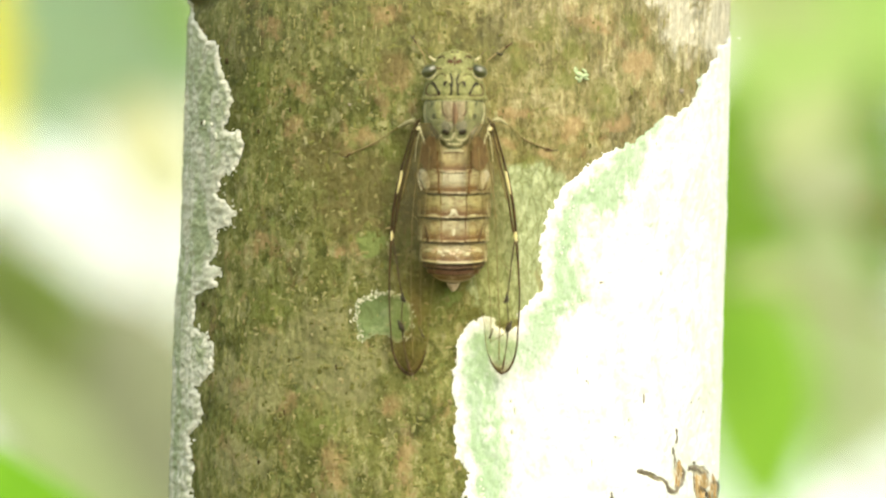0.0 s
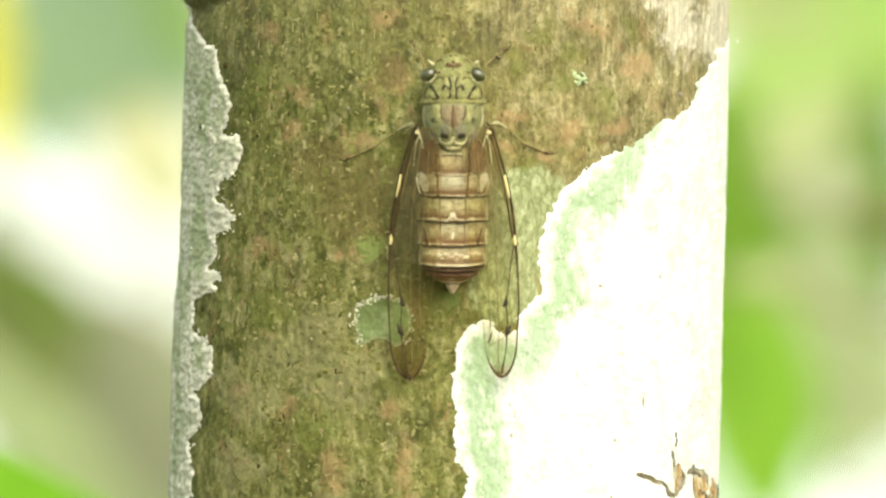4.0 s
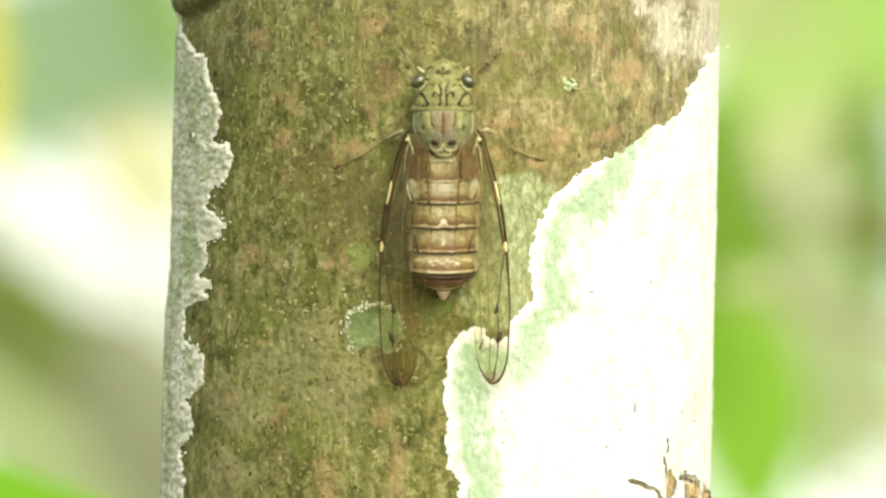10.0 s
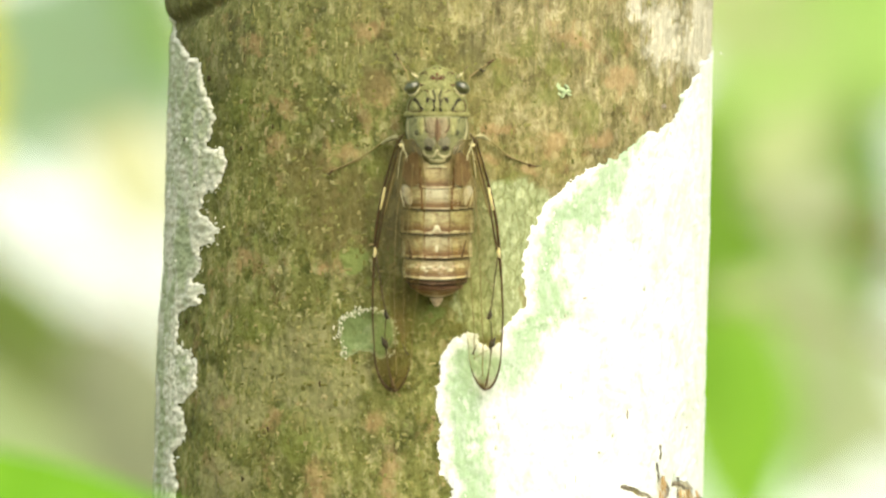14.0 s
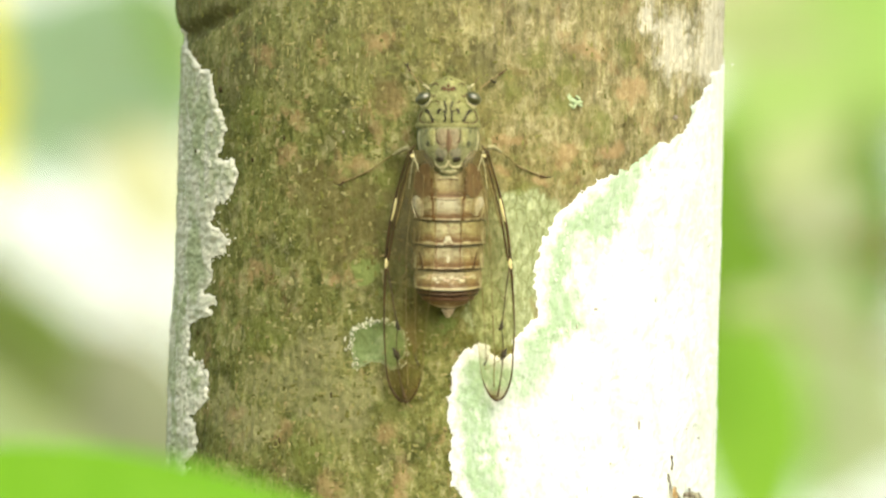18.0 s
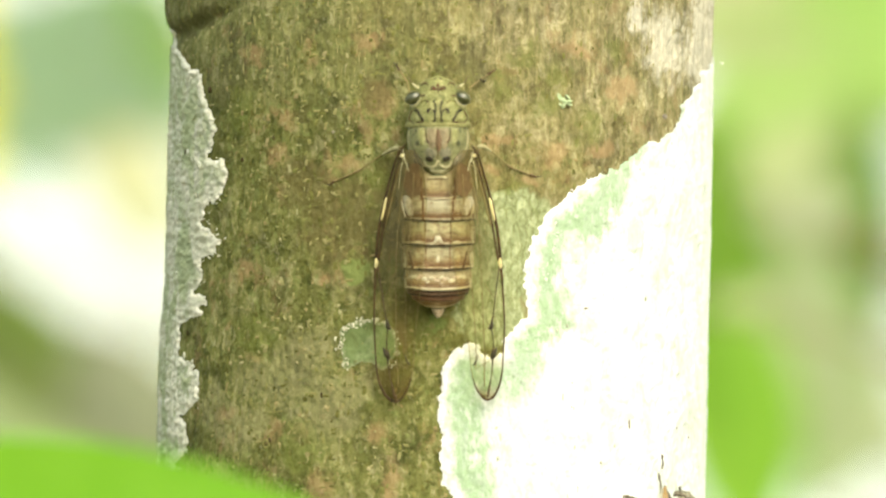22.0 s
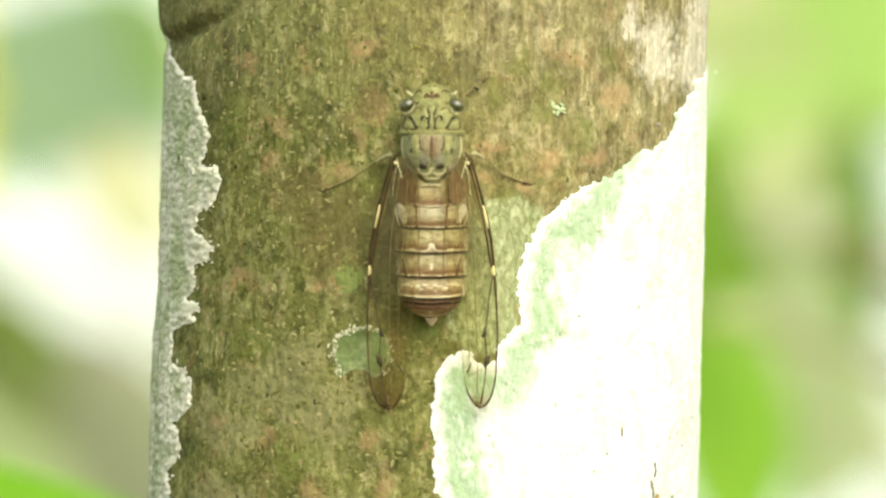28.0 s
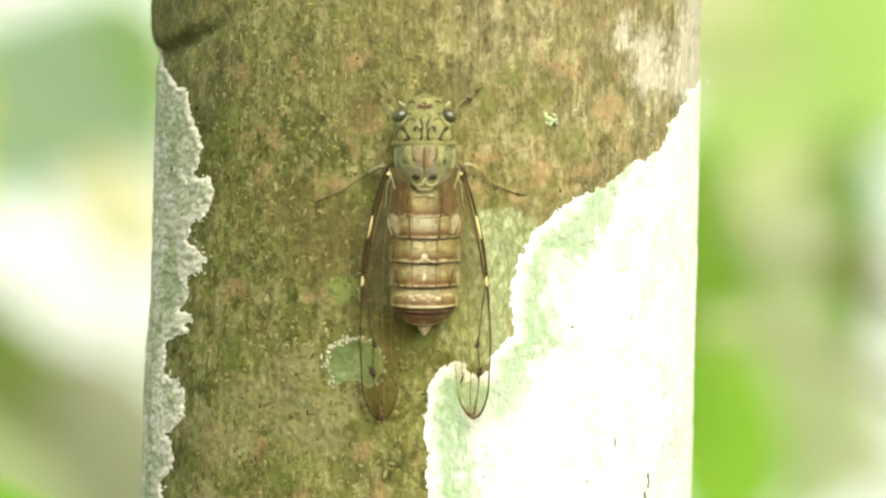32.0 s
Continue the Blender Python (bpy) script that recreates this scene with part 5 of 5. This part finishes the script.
wing(-1, [(729, 235), (722, 252), (715, 272), (707, 300), (700, 330), (693, 362), (688, 392), (686, 415), (685, 437), (683, 475), (682, 520), (682, 560), (685, 602), (690, 630), (697, 650), (706, 667), (714, 676), (723, 682)],
     [(762, 235), (768, 262), (774, 300), (775, 330), (774, 370), (771, 420), (765, 475), (758, 530), (753, 580), (751, 620), (748, 645), (741, 663), (734, 674), (723, 682)])
wing(1, [(861, 235), (868, 252), (874, 272), (882, 300), (890, 330), (897, 362), (902, 392), (904, 415), (906, 437), (909, 475), (912, 520), (913, 560), (910, 602), (905, 630), (899, 650), (893, 664), (888, 672), (881, 679)],
     [(828, 235), (822, 262), (817, 300), (816, 330), (818, 370), (821, 420), (828, 475), (838, 530), (848, 580), (856, 620), (862, 640), (868, 658), (874, 671), (881, 679)])


def leg(points, name, split):
    """A leg: pale femur, brown shank and a small dark foot, points (a, b, height over the bark)."""
    p = [at(a, b, w - drop(a)) for a, b, w in points]
    v, f = tube(p[:split], list(np.linspace(2.3, 1.3, split) * U), 9, 16)
    femur = part(name, mesh("leg", v, f), FEMUR, cicada, "pale green leg")
    if split > 3:
        v, f = tube([p[1] + (p[0] - p[1]) * 0.6, p[1], p[1] + (p[2] - p[1]) * 0.7], [3.4 * U, 4.4 * U, 2.0 * U], 9, 10)
        part("trochanter", mesh("trochanter", v, f), JOINT, femur, "pale joint at the leg's base")
    v, f = tube(p[split - 1:-1], list(np.linspace(1.5, 1.1, len(p) - split) * U), 8, 14)
    part("shank", mesh("shank", v, f), SHANK, femur, "brown shank")
    v, f = tube(p[-2:], [2.0 * U, 1.0 * U], 7, 6)
    part("foot", mesh("foot", v, f), UMBER, femur)
    d = p[-1] - p[-2]
    for bend in (-1, 1):
        v, f = tube([p[-1], p[-1] + d * 0.5 + Vector((bend * 4 * U, 0, 3 * U))], [1.2 * U, 0.4 * U], 6, 5)
        part("claw", mesh("claw", v, f), BLACK, femur)


leg([(735, 232, 40), (714, 236, 24), (690, 249, 12), (660, 270, 7), (630, 284, 5), (610, 292, 4), (604, 298, 2)], "leg", 4)
leg([(856, 234, 40), (874, 231, 24), (895, 243, 12), (918, 264, 7), (930, 270, 6), (958, 281, 4), (970, 284, 2)], "leg", 4)
leg([(752, 170, 34), (744, 132, 24), (741, 118, 16), (734, 106, 9), (727, 96, 5), (722, 88, 2)], "leg", 3)
leg([(840, 170, 34), (850, 136, 24), (853, 126, 18), (868, 114, 11), (884, 103, 6), (897, 94, 2)], "leg", 3)
v, f = tube([at(a, b, w - drop(a)) for a, b, w in ((870, 112, 14), (876, 116, 9), (880, 113, 4))], [1.6 * U, 1.8 * U, 0.8 * U], 7, 8)
part("claw", mesh("claw", v, f), BLACK, cicada)

# ---- ground and distance ----
n = Nodes("leaf_litter")
patch = n.noise(n.coords(), 9, 6, 0.65)
litter = n.ramp(patch, [(0.3, (0.05, 0.045, 0.02)), (0.5, (0.13, 0.12, 0.05)), (0.7, (0.20, 0.19, 0.09))])
LITTER = n.finish(litter, 0.95, patch, 0.03, 0.7)
gv = [(x, y, GROUND) for y in np.linspace(-300, 300, 13) for x in np.linspace(-300, 300, 13)]
gf = [(j * 13 + i, j * 13 + i + 1, (j + 1) * 13 + i + 1, (j + 1) * 13 + i) for j in range(12) for i in range(12)]
ground = tagged(new("ground", mesh("ground", gv, gf)), "damp brown ground with leaf litter under the trees", "ground", kind="structure")
ground.data.materials.append(LITTER)

# an added glowing wall; its long left end is fill light for the trunk's side
n = Nodes("glowing_daylight")
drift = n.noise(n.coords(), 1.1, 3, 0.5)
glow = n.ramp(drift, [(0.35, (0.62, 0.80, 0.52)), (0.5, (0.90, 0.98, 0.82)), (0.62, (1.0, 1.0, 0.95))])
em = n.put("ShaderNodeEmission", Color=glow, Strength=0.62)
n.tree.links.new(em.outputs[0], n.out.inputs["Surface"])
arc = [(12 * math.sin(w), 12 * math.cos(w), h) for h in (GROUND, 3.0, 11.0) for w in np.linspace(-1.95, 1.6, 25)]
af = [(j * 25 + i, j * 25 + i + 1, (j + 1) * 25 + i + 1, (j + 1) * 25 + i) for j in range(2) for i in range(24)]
backdrop = tagged(new("backdrop", mesh("backdrop", arc, af)), "glowing backdrop for hazy daylight and pale foliage, wrapped round to the left as fill", "backdrop", kind="structure")
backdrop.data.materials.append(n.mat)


def blade(name, length, width, bend, fold, power=0.8, rows=28, cols=9):
    """A leaf blade along -x from its tip at the origin, width across z, arched and folded along its midrib."""
    verts, faces = [], []
    for i in range(rows + 1):
        d = i / rows
        half = width / 2 * max(math.sin(math.pi * min(max(d, 0.0), 1.0)), 0) ** power + 0.0002
        for j in range(cols):
            q = 2 * j / (cols - 1) - 1
            verts.append((-d * length, bend * (d - 0.5) ** 2 * 4 + fold * abs(q) * half + 0.03 * half * math.sin(9 * d) * q, q * half))
    for i in range(rows):
        for j in range(cols - 1):
            faces.append((i * cols + j, i * cols + j + 1, (i + 1) * cols + j + 1, (i + 1) * cols + j))
    return mesh(name, verts, faces)


# ---- the leaf that sways before the trunk ----
NEAR_Y = -0.26
UN = U * (D + NEAR_Y) / D
sway_leaf = thing("leaf", (0, 0, 0), "fresh bright green leaf swaying close before the trunk", "leaf")
part("blade", blade("blade", 1160 * UN, 300 * UN, 0.004, 0.12), LEAF_NEAR, sway_leaf)
v, f = tube([(-0.002, 0.003, 0), (-0.03, 0.0006, 0), (-0.072, 0.004, 0), (-0.10, 0.006, -0.012)], [0.0002, 0.0005, 0.0009, 0.001], 8, 16)
part("midrib", mesh("midrib", v, f), FEMUR, sway_leaf, "pale midrib and stalk")


sapling = tagged(new("sapling", mesh("sapling", *tube([(-0.15, -0.25, GROUND - 0.03), (-0.148, -0.255, -0.7), (-0.142, -0.26, -0.25), (-0.136, -0.26, -0.05)],
                                                     [0.0022, 0.0018, 0.0014, 0.0009], 8, 20))), "thin brown sapling stem beside the trunk", "sapling")
sapling.data.materials.append(SHANK)


# ---- the shrubs behind ----
def far(a, b, y):
    k = U * (D + y) / D
    return Vector(((a - 784) * k, y, (441 - b) * k))


def shrub(label, y, foot, leaves, bark):
    """A shrub out of focus behind the trunk: stem and leaves (a, b of the middle, length, width, turn, material, turn to the light)."""
    base = far(foot, 441, y)
    base.z = GROUND
    ob = thing("shrub", base, label, "shrub", "shrubs behind the trunk")
    k = U * (D + y) / D
    high = far(foot, min(l[1] for l in leaves) - 150, y) - base
    v, f = tube([(0, 0, -0.05), (0.01, 0.02, 0.5), (0.0, 0.03, high.z * 0.7), tuple(high)], [0.008, 0.006, 0.005, 0.002], 8, 14)
    part("stem", mesh("stem", v, f), bark, ob)
    for a, b, length, width, turn, material, yaw in leaves:
        mid = far(a, b, y) - base
        me = blade("leaf", length * k, width * k, 0.02 * length * k, 0.15, 0.75, 16, 7)
        lf = part("leaf", me, material, ob)
        stalk = mid + pose(0, 0, 0, 0, turn, yaw) @ Vector((-length * k / 2, 0, 0))
        fork = Vector((high.x * stalk.z / high.z, 0.02, max(stalk.z - 0.06, 0.1)))
        v, f = tube([fork, fork.lerp(stalk, 0.5) + Vector((0, 0, 0.015)), stalk], [0.0016, 0.0012, 0.0007], 6, 10)
        part("twig", mesh("twig", v, f), bark, ob)
        lf.matrix_local = Matrix.Translation(mid) @ pose(0, 0, 0, 0, turn, yaw) @ Matrix.Translation((length * k / 2, 0, 0))
    return ob


# leaf colours are raised to carry backlight and haze; the palest make bright blotches
G_BRIGHT = leaf_material("bright_leaf", (0.18, 0.385, 0.030), (0.235, 0.44, 0.050), 0.5, 25)
G_DEEP = leaf_material("deep_leaf", (0.080, 0.195, 0.008), (0.115, 0.240, 0.016), 0.5, 25)
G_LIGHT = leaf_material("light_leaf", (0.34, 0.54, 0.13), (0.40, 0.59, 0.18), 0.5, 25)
G_OLIVE = leaf_material("olive_leaf", (0.105, 0.165, 0.03), (0.15, 0.21, 0.05), 0.45, 25)
G_MINT = leaf_material("mint_leaf", (0.250, 0.380, 0.220), (0.300, 0.430, 0.265), 0.5, 25)
G_MID = leaf_material("mid_leaf", (0.120, 0.245, 0.022), (0.160, 0.290, 0.036), 0.5, 25)
G_FRESH = leaf_material("fresh_leaf", (0.190, 0.330, 0.075), (0.230, 0.380, 0.105), 0.5, 25)
G_MOSS = leaf_material("moss_leaf", (0.165, 0.215, 0.070), (0.205, 0.250, 0.095), 0.45, 25)
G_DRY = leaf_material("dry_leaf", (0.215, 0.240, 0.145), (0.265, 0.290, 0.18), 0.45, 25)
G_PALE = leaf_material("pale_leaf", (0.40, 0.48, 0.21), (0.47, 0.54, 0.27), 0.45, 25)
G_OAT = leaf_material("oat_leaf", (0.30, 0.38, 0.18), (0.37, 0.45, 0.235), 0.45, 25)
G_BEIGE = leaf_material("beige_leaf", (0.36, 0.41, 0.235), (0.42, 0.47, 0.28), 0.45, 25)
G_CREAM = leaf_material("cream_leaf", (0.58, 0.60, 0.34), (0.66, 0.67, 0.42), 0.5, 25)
G_YELLOW = leaf_material("yellow_leaf", (0.72, 0.68, 0.05), (0.78, 0.74, 0.12), 0.5, 25)
shrub("bright green broad-leaved shrub behind the trunk", 2.0, 1190,
      [(1335, 705, 500, 230, 84, G_BRIGHT, 12), (1292, 380, 460, 240, 84, G_MID, 20), (1280, 590, 380, 130, 78, G_BRIGHT, 0)], SHANK)
shrub("pale green shrub behind the trunk, haze put into its leaf colours", 3.4, 1720,
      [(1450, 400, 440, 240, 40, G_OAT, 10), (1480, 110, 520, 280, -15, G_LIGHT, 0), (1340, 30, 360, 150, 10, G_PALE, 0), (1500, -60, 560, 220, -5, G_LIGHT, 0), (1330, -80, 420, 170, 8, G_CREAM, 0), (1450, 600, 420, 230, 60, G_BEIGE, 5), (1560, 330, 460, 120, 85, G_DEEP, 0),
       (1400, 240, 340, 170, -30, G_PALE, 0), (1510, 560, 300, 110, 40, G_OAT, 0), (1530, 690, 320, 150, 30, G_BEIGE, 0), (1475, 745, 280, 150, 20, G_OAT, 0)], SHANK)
shrub("pale twiggy shrub behind the trunk, bright blotches put into its leaf colours", 1.3, 1900,
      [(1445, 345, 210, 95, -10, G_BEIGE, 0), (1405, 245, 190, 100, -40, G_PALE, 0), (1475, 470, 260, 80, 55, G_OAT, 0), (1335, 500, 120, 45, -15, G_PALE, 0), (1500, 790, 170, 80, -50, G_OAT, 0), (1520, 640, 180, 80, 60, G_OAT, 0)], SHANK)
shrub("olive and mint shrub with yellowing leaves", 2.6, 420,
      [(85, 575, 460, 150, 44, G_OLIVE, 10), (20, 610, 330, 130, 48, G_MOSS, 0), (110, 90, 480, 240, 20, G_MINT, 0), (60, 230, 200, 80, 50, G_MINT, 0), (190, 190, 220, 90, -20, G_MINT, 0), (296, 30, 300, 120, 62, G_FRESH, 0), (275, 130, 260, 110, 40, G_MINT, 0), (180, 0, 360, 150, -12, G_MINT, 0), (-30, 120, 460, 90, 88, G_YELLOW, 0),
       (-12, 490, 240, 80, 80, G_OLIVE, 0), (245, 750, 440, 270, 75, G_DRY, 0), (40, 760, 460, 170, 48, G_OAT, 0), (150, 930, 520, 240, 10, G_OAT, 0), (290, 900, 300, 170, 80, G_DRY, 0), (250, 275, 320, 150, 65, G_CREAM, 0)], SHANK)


# ---- what moves ----
def motions():
    # the abdomen stretches and draws in: each plate slides under the one before it
    pulses = ((0, 0.28), (0.5, 0.06), (1, 0.12), (1.5, 0.19), (2, 0.09), (2.5, -0.04), (4.5, 0.02), (5, -0.04), (5.5, -0.07), (6, -0.04), (6.3, 0.10), (6.5, 0.98), (6.75, 0.30), (7, 0.06), (7.5, -0.00), (8, -0.07), (8.5, -0.04), (8.7, 0.10), (9, 1.01), (9.2, 0.70), (9.5, 0.25), (10, -0.01), (10.5, -0.04), (11, -0.04), (11.5, -0.04), (12, -0.00), (12.5, -0.01), (13, 0.06), (13.5, 0.09), (14, 0.12), (14.5, 0.25), (16.5, 0.31), (17, 0.15), (17.5, 0.06), (18, 0.12), (18.5, 0.28), (19, 0.22), (19.5, 0.06), (20, 0.22), (20.5, 0.31), (21, 0.19), (21.5, 0.06), (22, 0.15), (22.5, 0.28), (23, 0.03), (23.5, 0.34), (24, 0.28), (24.5, 0.25), (26.5, 0.28), (27, 0.06), (27.5, 0.15), (28, 0.31), (28.5, 0.25), (29, 0.09), (29.5, 0.31), (30, 0.28), (30.5, 0.09), (31, 0.12), (31.5, 0.31), (32, 0.12))
    for shell, slide in PLATES:
        walk(shell.ob, [(t, pose(0, 0, (1 - e) * slide * U)) for t, e in pulses])
    # the near leaf nods in the wind: its tip's place on the plan, and its droop in degrees
    walk(sway_leaf, [(t, pose((a - 784) * UN, NEAR_Y, (441 - b) * UN, 0, droop, 0)) for t, a, b, droop in (
        (0, 364, 1123, 22), (0.3, 338, 1095, 14), (0.6, 393, 1067, 12), (0.9, 404, 1102, 18), (1.2, 437, 1068, 15), (1.5, 436, 1070, 16),
        (1.8, 364, 1231, 33), (2.1, 392, 1136, 24), (2.4, 437, 1059, 16), (3.4, 376, 1070, 14), (4.5, 397, 1082, 18), (4.8, 387, 1090, 19),
        (5.1, 360, 1244, 36), (5.4, 377, 1129, 24), (5.7, 379, 1111, 22), (6, 396, 1050, 13), (6.3, 392, 1037, 10), (6.6, 359, 1193, 30),
        (7, 378, 1042, 12), (7.4, 377, 1045, 12), (7.8, 378, 1049, 13), (8.2, 392, 1038, 12), (8.6, 372, 1060, 14), (9, 350, 1051, 12),
        (9.4, 359, 1036, 10), (9.8, 393, 1034, 11), (10.2, 385, 1020, 8), (10.6, 372, 1045, 12), (11, 336, 1034, 10), (11.4, 400, 978, 3),
        (11.8, 367, 977, 2), (12.2, 357, 1019, 9), (12.6, 364, 1018, 8), (12.9, 374, 1041, 12), (13.2, 383, 1024, 10), (13.5, 428, 992, 7),
        (13.8, 492, 958, 3), (14.1, 445, 984, 6), (14.4, 393, 1032, 12), (15.4, 449, 979, 6), (16.5, 651, 889, -0), (16.6, 638, 893, -0),
        (16.8, 590, 910, 0), (17.1, 466, 951, 2), (17.4, 414, 958, 1), (17.7, 549, 913, 0), (18, 590, 891, -2), (18.3, 517, 911, -2),
        (18.6, 462, 931, 0), (18.9, 370, 1003, 10), (19.3, 435, 951, 1), (19.7, 519, 936, 3), (20.1, 428, 961, 3), (20.5, 361, 996, 7),
        (20.9, 448, 949, 4), (21.3, 436, 948, 2), (21.6, 529, 916, 0), (21.8, 594, 896, -1), (22, 607, 896, -0), (22.2, 590, 901, -0),
        (22.4, 520, 919, -2), (22.7, 453, 956, 4), (23.1, 415, 969, 5), (23.6, 429, 964, 5), (24.4, 423, 973, 6), (25.5, 417, 966, 4),
        (26.5, 415, 955, 2), (26.9, 363, 1010, 10), (27.3, 430, 951, 3), (27.7, 416, 973, 6), (28.1, 431, 955, 4), (28.5, 408, 953, 3),
        (28.9, 413, 956, 4), (29.3, 355, 921, -5), (29.7, 385, 978, 6), (30.1, 409, 956, 3), (30.4, 370, 1038, 15), (30.7, 365, 1013, 11),
        (31, 368, 987, 7), (31.3, 386, 995, 10), (31.6, 360, 948, 1), (32, 367, 1001, 11))])


motions()
